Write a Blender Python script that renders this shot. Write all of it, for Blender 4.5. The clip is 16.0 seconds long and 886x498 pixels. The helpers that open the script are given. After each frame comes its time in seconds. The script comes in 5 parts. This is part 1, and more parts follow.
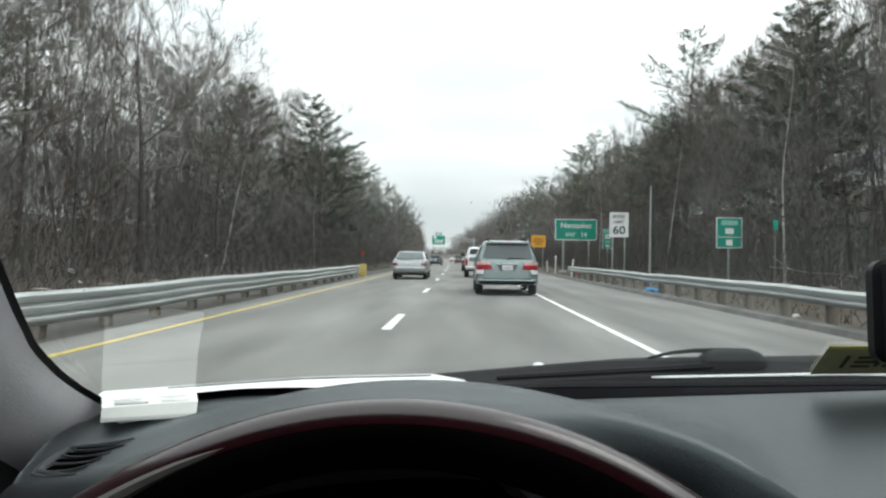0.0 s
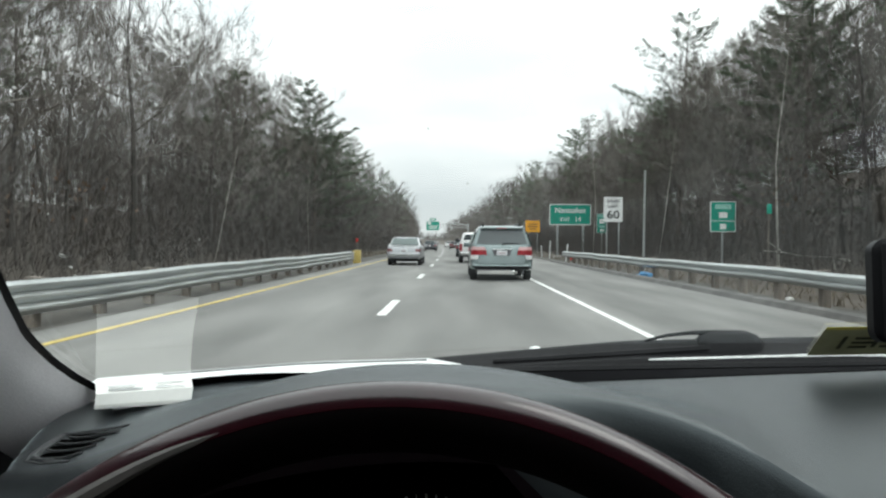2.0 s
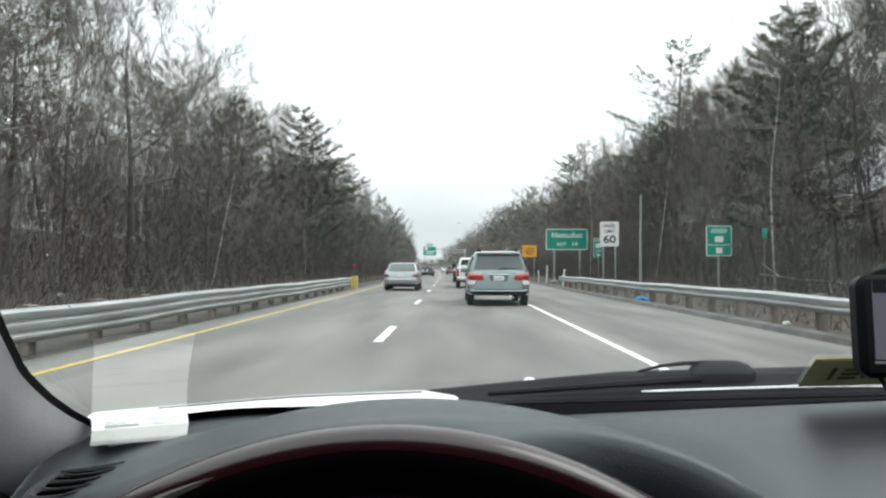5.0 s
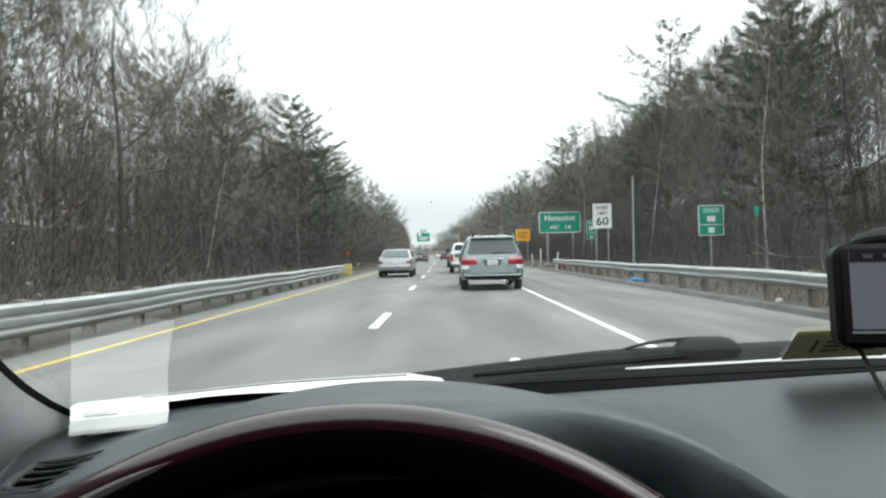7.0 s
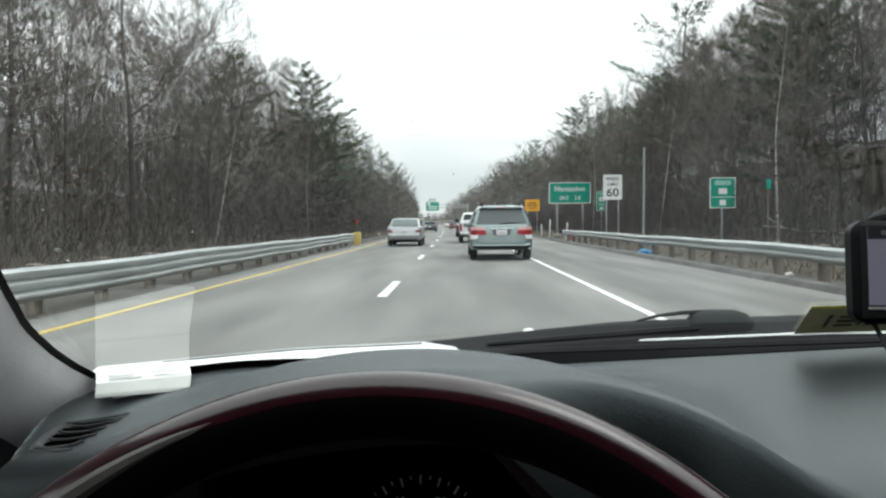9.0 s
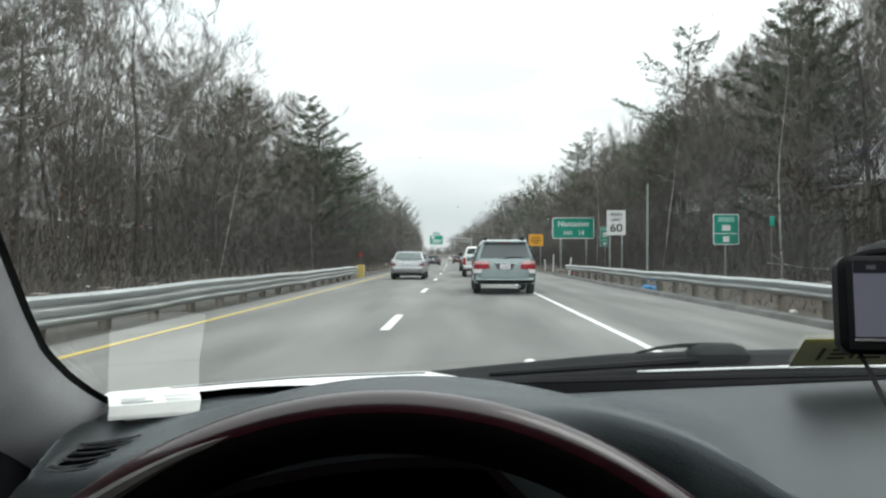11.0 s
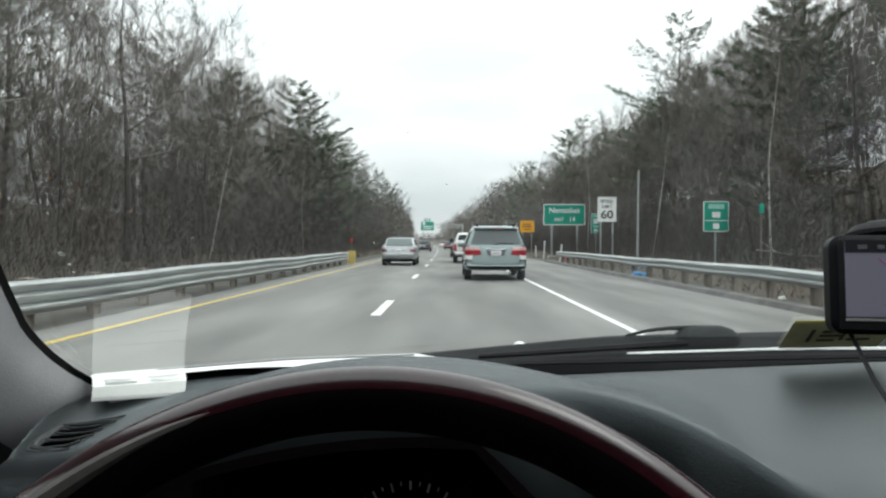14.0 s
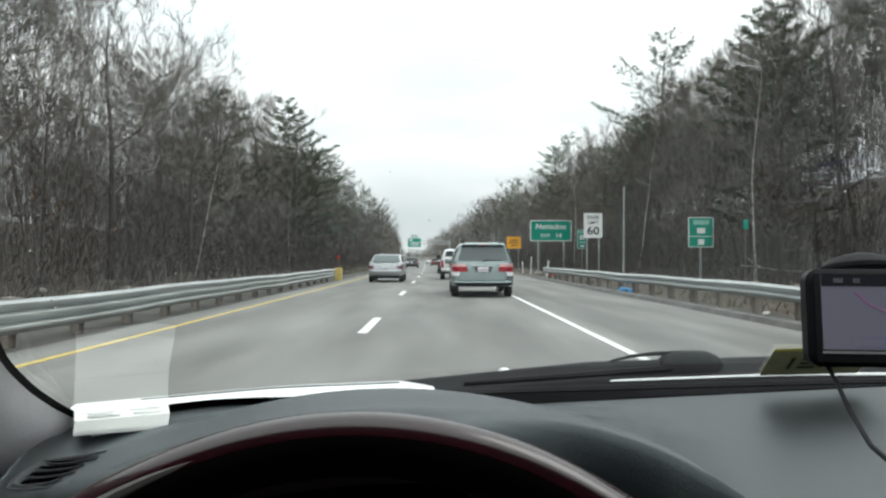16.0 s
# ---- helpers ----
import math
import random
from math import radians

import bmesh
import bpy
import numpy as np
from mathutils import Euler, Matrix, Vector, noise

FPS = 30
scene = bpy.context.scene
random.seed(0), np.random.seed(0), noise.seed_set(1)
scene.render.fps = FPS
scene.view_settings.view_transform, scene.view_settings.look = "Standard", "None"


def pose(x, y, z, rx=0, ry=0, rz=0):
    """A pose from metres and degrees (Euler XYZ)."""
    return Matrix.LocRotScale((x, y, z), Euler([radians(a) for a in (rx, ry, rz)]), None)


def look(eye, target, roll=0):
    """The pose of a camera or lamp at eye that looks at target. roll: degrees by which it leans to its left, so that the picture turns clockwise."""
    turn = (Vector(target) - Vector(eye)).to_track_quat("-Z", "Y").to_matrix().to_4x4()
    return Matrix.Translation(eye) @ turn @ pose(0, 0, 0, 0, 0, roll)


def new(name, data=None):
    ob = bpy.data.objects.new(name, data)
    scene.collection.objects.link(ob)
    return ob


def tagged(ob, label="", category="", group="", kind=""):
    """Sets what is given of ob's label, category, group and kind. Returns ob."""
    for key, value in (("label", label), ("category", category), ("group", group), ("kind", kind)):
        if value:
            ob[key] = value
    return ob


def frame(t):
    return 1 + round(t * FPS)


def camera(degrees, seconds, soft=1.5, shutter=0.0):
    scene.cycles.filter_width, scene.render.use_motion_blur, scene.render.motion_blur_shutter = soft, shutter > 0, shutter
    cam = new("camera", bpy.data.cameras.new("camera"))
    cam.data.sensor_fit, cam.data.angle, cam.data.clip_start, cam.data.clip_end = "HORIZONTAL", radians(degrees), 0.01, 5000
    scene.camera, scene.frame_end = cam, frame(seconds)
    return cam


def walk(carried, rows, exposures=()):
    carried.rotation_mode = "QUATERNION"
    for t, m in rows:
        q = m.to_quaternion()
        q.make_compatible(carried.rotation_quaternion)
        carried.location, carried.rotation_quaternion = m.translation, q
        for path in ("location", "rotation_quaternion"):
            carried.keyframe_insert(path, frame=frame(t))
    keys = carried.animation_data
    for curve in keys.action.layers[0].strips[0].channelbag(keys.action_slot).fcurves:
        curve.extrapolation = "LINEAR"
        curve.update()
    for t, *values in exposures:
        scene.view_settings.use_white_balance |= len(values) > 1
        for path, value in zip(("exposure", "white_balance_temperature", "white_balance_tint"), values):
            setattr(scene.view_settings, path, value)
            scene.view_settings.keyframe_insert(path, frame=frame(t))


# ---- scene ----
# Car frame: x right, y ahead, z up, the eye about 1.19 m over the road.
cam = camera(63.3, 16.0, soft=2.3)


def seat(x, y, z, yaw, pitch, roll):
    return pose(x, y, z, 0, 0, yaw) @ pose(0, 0, 0, pitch) @ pose(0, 0, 0, 0, roll) @ pose(0, 0, 0, 90)


PATH = [
    (0, seat(-0.0086, 0.0136, 1.1891, 1.423, 0.624, -0.756)),
    (0.5, seat(-0.0058, 0.0144, 1.1907, 1.468, 0.381, -0.676)),
    (1, seat(0.0029, 0.0175, 1.1879, 0.990, 0.036, -0.116)),
    (1.5, seat(-0.0032, 0.0121, 1.1955, 0.489, 1.216, -0.106)),
    (2, seat(-0.0102, 0.0199, 1.1866, 0.969, -0.509, -0.379)),
    (2.5, seat(-0.0043, 0.0122, 1.1958, 0.511, 1.529, 0.155)),
    (3, seat(-0.0045, 0.0109, 1.1952, 0.924, 1.296, -0.069)),
    (3.5, seat(-0.0017, 0.0119, 1.1929, 0.678, 0.847, 0.051)),
    (4, seat(-0.0102, 0.0088, 1.1963, 0.813, 1.543, -0.204)),
    (6.5, seat(0.0055, 0.0144, 1.1938, 0.357, 0.870, 0.840)),
    (7, seat(0.0081, 0.0163, 1.1912, 0.246, 0.355, 1.215)),
    (7.5, seat(-0.0002, 0.0094, 1.1971, 0.332, 1.328, 0.978)),
    (8, seat(0.0126, 0.0069, 1.1923, 0.502, 1.382, -0.110)),
    (8.5, seat(-0.0028, 0.0052, 1.1897, 0.837, -0.010, -0.484)),
    (9, seat(-0.0009, 0.0089, 1.1929, 0.985, -2.075, 0.528)),
    (11.5, seat(-0.0010, -0.0200, 1.1884, 1.268, 0.927, -0.147)),
    (12, seat(-0.0010, -0.0133, 1.1857, 1.029, -0.089, -0.025)),
    (12.5, seat(0.0181, -0.0096, 1.1875, 0.622, -0.162, 0.073)),
    (13, seat(-0.0028, -0.0117, 1.1839, 1.184, -0.344, -0.203)),
    (13.5, seat(0.0057, -0.0112, 1.1865, 0.814, -0.029, -0.079)),
    (14, seat(0.0009, -0.0086, 1.1844, 0.537, -0.485, -0.254)),
    (14.5, seat(0.0052, -0.0100, 1.1860, 0.709, -0.362, -0.264)),
    (15, seat(0.0101, -0.0118, 1.1868, 0.735, 0.036, 0.154)),
    (15.5, seat(0.0056, -0.0119, 1.1888, 0.413, 0.278, -0.074)),
    (16, seat(0.0040, -0.0132, 1.1991, -0.491, 0.814, -0.029)),
]
walk(cam, PATH, [(0.0, 0.0, 6300, 3.0), (4.2, 0.05, 6300, 3.0), (6.3, 0.26, 6300, 3.0), (7.5, 0.2, 6300, 3.0), (8.4, 0.05, 6300, 3.0), (9.2, 0.12, 6300, 3.0), (11.3, 0.0, 6300, 3.0), (16.0, 0.0, 6300, 3.0)])

# ---- world and sun: a bright overcast day ----
world = bpy.data.worlds.new("overcast")
scene.world = world
world.use_nodes = True
wn, wl = world.node_tree.nodes, world.node_tree.links
wn.clear()
w_out = wn.new("ShaderNodeOutputWorld")
w_bg = wn.new("ShaderNodeBackground")
w_sky = wn.new("ShaderNodeTexSky")
w_sky.sky_type = "NISHITA"
w_sky.sun_disc = False
w_sky.sun_elevation, w_sky.sun_rotation = radians(48), radians(60)
w_sat = wn.new("ShaderNodeHueSaturation")
w_sat.inputs["Saturation"].default_value = 0.12
w_sat.inputs["Value"].default_value = 0.11
w_tc = wn.new("ShaderNodeTexCoord")
w_map = wn.new("ShaderNodeMapping")
w_map.inputs["Scale"].default_value = (1.2, 1.2, 5.0)
w_noise = wn.new("ShaderNodeTexNoise")
w_noise.inputs["Scale"].default_value = 2.2
w_noise.inputs["Detail"].default_value = 5.0
w_ramp = wn.new("ShaderNodeValToRGB")
w_ramp.color_ramp.elements[0].position, w_ramp.color_ramp.elements[0].color = 0.34, (0.77, 0.80, 0.82, 1)
w_ramp.color_ramp.elements[1].position, w_ramp.color_ramp.elements[1].color = 0.62, (1.05, 1.05, 1.05, 1)
# the cloud is thinner and brighter overhead than low down
w_sep = wn.new("ShaderNodeSeparateXYZ")
w_up = wn.new("ShaderNodeMapRange")
w_up.inputs["From Min"].default_value, w_up.inputs["From Max"].default_value = 0.02, 0.62
w_up.inputs["To Min"].default_value, w_up.inputs["To Max"].default_value = 0.90, 2.45
w_mul = wn.new("ShaderNodeVectorMath")
w_mul.operation = "SCALE"
w_mix = wn.new("ShaderNodeMixRGB")
w_mix.inputs["Fac"].default_value = 0.86
wl.new(w_tc.outputs["Generated"], w_map.inputs["Vector"])
wl.new(w_map.outputs["Vector"], w_noise.inputs["Vector"])
wl.new(w_noise.outputs["Fac"], w_ramp.inputs["Fac"])
wl.new(w_tc.outputs["Generated"], w_sep.inputs["Vector"])
wl.new(w_sep.outputs["Z"], w_up.inputs["Value"])
wl.new(w_ramp.outputs["Color"], w_mul.inputs[0])
wl.new(w_up.outputs["Result"], w_mul.inputs["Scale"])
wl.new(w_sky.outputs["Color"], w_sat.inputs["Color"])
wl.new(w_sat.outputs["Color"], w_mix.inputs["Color1"])
wl.new(w_mul.outputs["Vector"], w_mix.inputs["Color2"])
wl.new(w_mix.outputs["Color"], w_bg.inputs["Color"])
w_bg.inputs["Strength"].default_value = 1.1
wl.new(w_bg.outputs["Background"], w_out.inputs["Surface"])

sun = new("sun", bpy.data.lights.new("sun", "SUN"))
sun.data.energy, sun.data.angle, sun.data.color = 0.7, radians(25), (1.0, 0.97, 0.92)
sun.matrix_world = look((0, 0, 60), (-26, -18, 0))


# ---- materials ----
def mat(name, base, rough=0.6, metal=0.0, vary=0.25, scale=8.0, stretch=(1, 1, 1), bump=0.0, bscale=60.0,
        other=None, fine=90.0, piece=0.0, coat=0.0, spec=0.5):
    """A surface with variation at two scales, and a fine relief."""
    m = bpy.data.materials.new(name)
    m.use_nodes = True
    n, l = m.node_tree.nodes, m.node_tree.links
    b = n["Principled BSDF"]
    tc = n.new("ShaderNodeTexCoord")
    mp = n.new("ShaderNodeMapping")
    mp.inputs["Scale"].default_value = stretch
    l.new(tc.outputs["Object"], mp.inputs["Vector"])
    big = n.new("ShaderNodeTexNoise")
    big.inputs["Scale"].default_value, big.inputs["Detail"].default_value = scale, 5.0
    small = n.new("ShaderNodeTexNoise")
    small.inputs["Scale"].default_value, small.inputs["Detail"].default_value = fine, 3.0
    for t in (big, small):
        l.new(mp.outputs["Vector"], t.inputs["Vector"])
    add = n.new("ShaderNodeMath")
    add.operation = "MULTIPLY_ADD"
    l.new(small.outputs["Fac"], add.inputs[0])
    add.inputs[1].default_value = 0.4
    l.new(big.outputs["Fac"], add.inputs[2])
    ramp = n.new("ShaderNodeValToRGB")
    e = ramp.color_ramp.elements
    dark = other or tuple(c * (1 - vary) for c in base)
    e[0].position, e[0].color = 0.5, (*dark, 1)
    e[1].position, e[1].color = 0.9, (*[min(1, c * (1 + vary * 0.6)) for c in base], 1)
    l.new(add.outputs[0], ramp.inputs["Fac"])
    col = ramp.outputs["Color"]
    if piece:
        info = n.new("ShaderNodeObjectInfo")
        hsv = n.new("ShaderNodeHueSaturation")
        mr = n.new("ShaderNodeMapRange")
        mr.inputs["To Min"].default_value, mr.inputs["To Max"].default_value = 1 - piece, 1 + piece
        l.new(info.outputs["Random"], mr.inputs["Value"])
        l.new(mr.outputs["Result"], hsv.inputs["Value"])
        l.new(col, hsv.inputs["Color"])
        col = hsv.outputs["Color"]
    l.new(col, b.inputs["Base Color"])
    b.inputs["Roughness"].default_value = rough
    b.inputs["Metallic"].default_value = metal
    b.inputs["Coat Weight"].default_value = coat
    b.inputs["Specular IOR Level"].default_value = spec
    if bump:
        bt = n.new("ShaderNodeTexNoise")
        bt.inputs["Scale"].default_value, bt.inputs["Detail"].default_value = bscale, 4.0
        l.new(mp.outputs["Vector"], bt.inputs["Vector"])
        bn = n.new("ShaderNodeBump")
        bn.inputs["Strength"].default_value = bump
        bn.inputs["Distance"].default_value = 0.02
        l.new(bt.outputs["Fac"], bn.inputs["Height"])
        l.new(bn.outputs["Normal"], b.inputs["Normal"])
    return m


def pane_mat(name, tint, floor_gloss=0.0):
    """Thin clear glass: light goes through, and a Fresnel share is mirrored."""
    m = bpy.data.materials.new(name)
    m.use_nodes = True
    n, l = m.node_tree.nodes, m.node_tree.links
    n.clear()
    out = n.new("ShaderNodeOutputMaterial")
    mix = n.new("ShaderNodeMixShader")
    tr = n.new("ShaderNodeBsdfTransparent")
    tr.inputs["Color"].default_value = (*tint, 1)
    gl = n.new("ShaderNodeBsdfGlossy")
    gl.inputs["Roughness"].default_value = floor_gloss
    fr = n.new("ShaderNodeFresnel")
    fr.inputs["IOR"].default_value = 1.95
    l.new(fr.outputs["Fac"], mix.inputs["Fac"])
    l.new(tr.outputs["BSDF"], mix.inputs[1])
    l.new(gl.outputs["BSDF"], mix.inputs[2])
    l.new(mix.outputs["Shader"], out.inputs["Surface"])
    return m


def glow_mat(name, color, strength):
    m = bpy.data.materials.new(name)
    m.use_nodes = True
    b = m.node_tree.nodes["Principled BSDF"]
    b.inputs["Base Color"].default_value = (*[c * 0.3 for c in color], 1)
    b.inputs["Emission Color"].default_value = (*color, 1)
    b.inputs["Emission Strength"].default_value = strength
    b.inputs["Roughness"].default_value = 0.25
    b.inputs["Specular IOR Level"].default_value = 0.2
    return m


def asphalt_mat():
    """Worn grey asphalt: grit, patches along the lanes, and an oily stripe in the middle of each lane."""
    m = mat("asphalt", (0.210, 0.207, 0.196), 0.85, vary=0.38, scale=0.9, stretch=(1, 0.14, 1), fine=45, bump=0.35, bscale=120)
    n, l = m.node_tree.nodes, m.node_tree.links
    b = n["Principled BSDF"]
    old = b.inputs["Base Color"].links[0].from_socket
    uv = n.new("ShaderNodeUVMap")
    uv.uv_map = "lane"
    sep = n.new("ShaderNodeSeparateXYZ")
    l.new(uv.outputs["UV"], sep.inputs["Vector"])
    wob = n.new("ShaderNodeTexNoise")
    wob.inputs["Scale"].default_value = 0.15
    wadd = n.new("ShaderNodeMath")
    wadd.operation = "MULTIPLY_ADD"
    l.new(wob.outputs["Fac"], wadd.inputs[0])
    wadd.inputs[1].default_value = 0.35
    l.new(sep.outputs["X"], wadd.inputs[2])
    ramp = n.new("ShaderNodeValToRGB")
    r = ramp.color_ramp
    r.interpolation = "B_SPLINE"
    x0, x1 = -6.0, 7.0
    stops = [(-6.0, 0.86), (-5.3, 0.90), (-4.6, 1.0), (-3.05, 0.86), (-2.0, 1.03), (-1.3, 0.98), (-0.6, 1.04), (0.62, 0.76),
             (1.7, 1.03), (2.6, 0.98), (3.2, 1.02), (3.70, 0.60), (4.2, 1.02), (6.6, 0.88)]
    while len(r.elements) < len(stops):
        r.elements.new(0.5)
    for el, (x, v) in zip(r.elements, stops):
        el.position, el.color = (x - x0) / (x1 - x0), (v, v, v, 1)
    mr = n.new("ShaderNodeMapRange")
    mr.inputs["From Min"].default_value, mr.inputs["From Max"].default_value = x0, x1
    l.new(wadd.outputs[0], mr.inputs["Value"])
    l.new(mr.outputs["Result"], ramp.inputs["Fac"])
    mix = n.new("ShaderNodeMixRGB")
    mix.blend_type = "MULTIPLY"
    mix.inputs["Fac"].default_value = 1.0
    l.new(old, mix.inputs["Color1"])
    l.new(ramp.outputs["Color"], mix.inputs["Color2"])
    l.new(mix.outputs["Color"], b.inputs["Base Color"])
    return m


M_ASPHALT = asphalt_mat()
M_BERM = mat("berm_asphalt", (0.13, 0.125, 0.12), 0.9, vary=0.35, scale=2.0, bump=0.5, bscale=60)
M_SOIL = mat("leaf_litter", (0.085, 0.073, 0.062), 0.95, vary=0.5, scale=0.5, fine=14, bump=0.8, bscale=9, other=(0.06, 0.048, 0.036))
M_SAND = mat("roadside_grit", (0.085, 0.079, 0.069), 0.95, vary=0.45, scale=0.8, fine=30, bump=0.6, bscale=25)
M_WHITE_LINE = mat("white_road_paint", (0.78, 0.78, 0.76), 0.7, vary=0.2, scale=6, fine=70)
M_YELLOW_LINE = mat("yellow_road_paint", (0.56, 0.43, 0.13), 0.7, vary=0.2, scale=6, fine=70)
M_GALV = mat("galvanised_steel", (0.47, 0.49, 0.485), 0.38, 0.75, vary=0.3, scale=1.5, stretch=(1, 0.4, 3), fine=25, bump=0.1, bscale=20)
M_POST = mat("weathered_timber_post", (0.20, 0.175, 0.15), 0.9, vary=0.45, scale=5, stretch=(1, 1, 0.3), fine=40, bump=0.4, bscale=40, piece=0.25)
M_BARK = mat("grey_bark", (0.095, 0.088, 0.080), 0.95, vary=0.5, scale=3, stretch=(1, 1, 0.3), fine=25, bump=0.6, bscale=18, piece=0.3)
M_TWIG = mat("brown_twigs", (0.160, 0.145, 0.131), 0.95, vary=0.35, scale=0.5, fine=6, piece=0.25)
M_PALE = mat("pale_birch_bark", (0.48, 0.46, 0.42), 0.9, vary=0.5, scale=3, fine=25, stretch=(1, 1, 2), bump=0.3)
M_PINEBARK = mat("pine_bark", (0.11, 0.09, 0.075), 0.95, vary=0.5, scale=4, stretch=(1, 1, 0.3), fine=25, bump=0.6, bscale=18)
M_NEEDLE = mat("pine_needles", (0.112, 0.155, 0.090), 0.8, vary=0.5, scale=0.8, fine=5, piece=0.25)
M_BRUSH = mat("dry_brush", (0.100, 0.089, 0.080), 0.95, vary=0.4, scale=0.25, fine=4)
M_RUST = mat("dead_oak_leaves", (0.17, 0.105, 0.065), 0.9, vary=0.4, scale=0.6, fine=6)
M_GRASS = mat("dry_grass", (0.17, 0.142, 0.10), 0.95, vary=0.4, scale=0.6, fine=8)
M_GREEN = mat("green_sign_sheet", (0.006, 0.29, 0.20), 0.35, vary=0.12, scale=2, fine=20)
M_PALEGREEN = mat("pale_green_print", (0.30, 0.58, 0.50), 0.4, vary=0.15, scale=4, fine=20)
M_SIGNWHITE = mat("white_sign_sheet", (0.80, 0.81, 0.80), 0.4, vary=0.08, scale=2, fine=20)
M_ORANGE = mat("orange_sign_sheet", (0.85, 0.40, 0.02), 0.4, vary=0.1, scale=2, fine=20)
M_SIGNBLACK = mat("black_lettering", (0.02, 0.02, 0.02), 0.5, vary=0.1)
M_SIGNBACK = mat("bare_aluminium", (0.5, 0.5, 0.5), 0.45, 0.8, vary=0.2, scale=2)
M_CONCRETE = mat("pale_concrete", (0.46, 0.44, 0.41), 0.9, vary=0.25, scale=4, fine=50, bump=0.3)
M_BLUE = mat("blue_tarpaulin", (0.03, 0.22, 0.48), 0.5, vary=0.3, scale=6)
M_RED = mat("red_plastic", (0.55, 0.03, 0.02), 0.4, vary=0.2)
M_VAN = mat("pale_green_silver_paint", (0.225, 0.275, 0.275), 0.26, 0.55, vary=0.08, scale=2, fine=40, coat=1.0)
M_SILVER = mat("silver_paint", (0.40, 0.41, 0.42), 0.34, 0.6, vary=0.08, scale=2, fine=40, coat=0.6)
M_WHITEPAINT = mat("white_paint", (0.78, 0.79, 0.78), 0.3, vary=0.06, scale=3, fine=40, coat=0.7)
M_BONNETGAP = mat("grey_rubber", (0.16, 0.165, 0.17), 0.8, vary=0.2, scale=8)
M_DARKPAINT = mat("dark_paint", (0.03, 0.035, 0.045), 0.25, vary=0.2, scale=3, coat=0.7)
M_REDPAINT = mat("maroon_paint", (0.12, 0.02, 0.02), 0.25, vary=0.2, scale=3, coat=0.7)
M_CARGLASS = mat("tinted_car_glass", (0.014, 0.021, 0.024), 0.12, vary=0.1, scale=1, spec=0.3)
M_TYRE = mat("tyre_rubber", (0.022, 0.022, 0.022), 0.85, vary=0.3, scale=10)
M_RIM = mat("alloy_rim", (0.45, 0.45, 0.46), 0.35, 0.8, vary=0.15)
M_TRIM = mat("black_plastic_trim", (0.012, 0.012, 0.013), 0.7, spec=0.18, vary=0.25, scale=10, fine=150, bump=0.1, bscale=300)
M_LAMP = mat("red_tail_lamp_lens", (0.30, 0.004, 0.013), 0.45, vary=0.25, scale=9, coat=0.1, spec=0.3)
M_LAMPPALE = mat("pale_red_lamp_lens", (0.62, 0.36, 0.36), 0.3, vary=0.2, scale=9, coat=0.4)
M_LAMPDULL = mat("dull_red_lamp_lens", (0.20, 0.055, 0.06), 0.4, vary=0.2, scale=9, coat=0.3)
# Raised base colour of these two panes stands in for mirrored sky.
M_VANSKYPANE = mat("grey_car_glass_with_sky", (0.060, 0.074, 0.078), 0.12, vary=0.15, scale=1, spec=0.6)
M_SKYPANE = mat("pale_car_glass_with_sky", (0.13, 0.16, 0.155), 0.12, vary=0.12, scale=1, spec=0.5)
M_CLEAR = mat("clear_lamp_lens", (0.86, 0.86, 0.86), 0.15, vary=0.1, coat=0.8)
M_PLATE = mat("pale_plate", (0.72, 0.73, 0.75), 0.45, vary=0.06)
M_BAR = mat("dull_print", (0.52, 0.44, 0.46), 0.5, vary=0.1)
M_CHROME = mat("chrome", (0.7, 0.7, 0.7), 0.12, 1.0, vary=0.05)
M_DASH = mat("charcoal_dash_vinyl", (0.0026, 0.0031, 0.0038), 0.37, spec=0.65, vary=0.18, scale=6, fine=400, bump=0.12, bscale=700)
M_DASH.node_tree.nodes["Principled BSDF"].inputs["Specular Tint"].default_value = (0.84, 0.95, 1.0, 1)
M_DASH.node_tree.nodes["Principled BSDF"].inputs["Sheen Weight"].default_value = 1.0
M_DASH.node_tree.nodes["Principled BSDF"].inputs["Sheen Roughness"].default_value = 0.20
M_DASH.node_tree.nodes["Principled BSDF"].inputs["Sheen Tint"].default_value = (0.84, 0.95, 1.0, 1)
M_VENTEDGE = mat("grey_vent_plastic", (0.055, 0.057, 0.060), 0.40, spec=0.6, vary=0.15, scale=20, fine=300)
M_TRIMGREY = mat("grey_pillar_trim", (0.76, 0.74, 0.76), 0.85, vary=0.12, scale=8, fine=400, bump=0.1, bscale=500)
M_BAND = mat("grey_defroster_trim", (0.004, 0.004, 0.005), 0.85, spec=0.06, vary=0.12, scale=8, fine=300)
M_FRIT = mat("black_ceramic_band", (0.008, 0.008, 0.008), 0.5, vary=0.1)
M_WHEEL = mat("burgundy_wood_rim", (0.022, 0.0030, 0.006), 0.21, vary=0.6, scale=9, stretch=(1, 3, 1), fine=60, coat=0.15)
M_RIMSHADE = mat("black_rim_shade", (0.005, 0.0035, 0.004), 0.8, vary=0.3, scale=20, fine=300, spec=0.06)
M_RIMGLINT = mat("grey_rim_glint", (0.11, 0.10, 0.095), 0.5, vary=0.3, scale=30, fine=200)
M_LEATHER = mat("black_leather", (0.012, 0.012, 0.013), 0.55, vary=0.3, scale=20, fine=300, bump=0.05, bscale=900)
M_DARKIN = mat("dark_cabin_lining", (0.022, 0.021, 0.021), 0.9, vary=0.15, scale=8, fine=200)
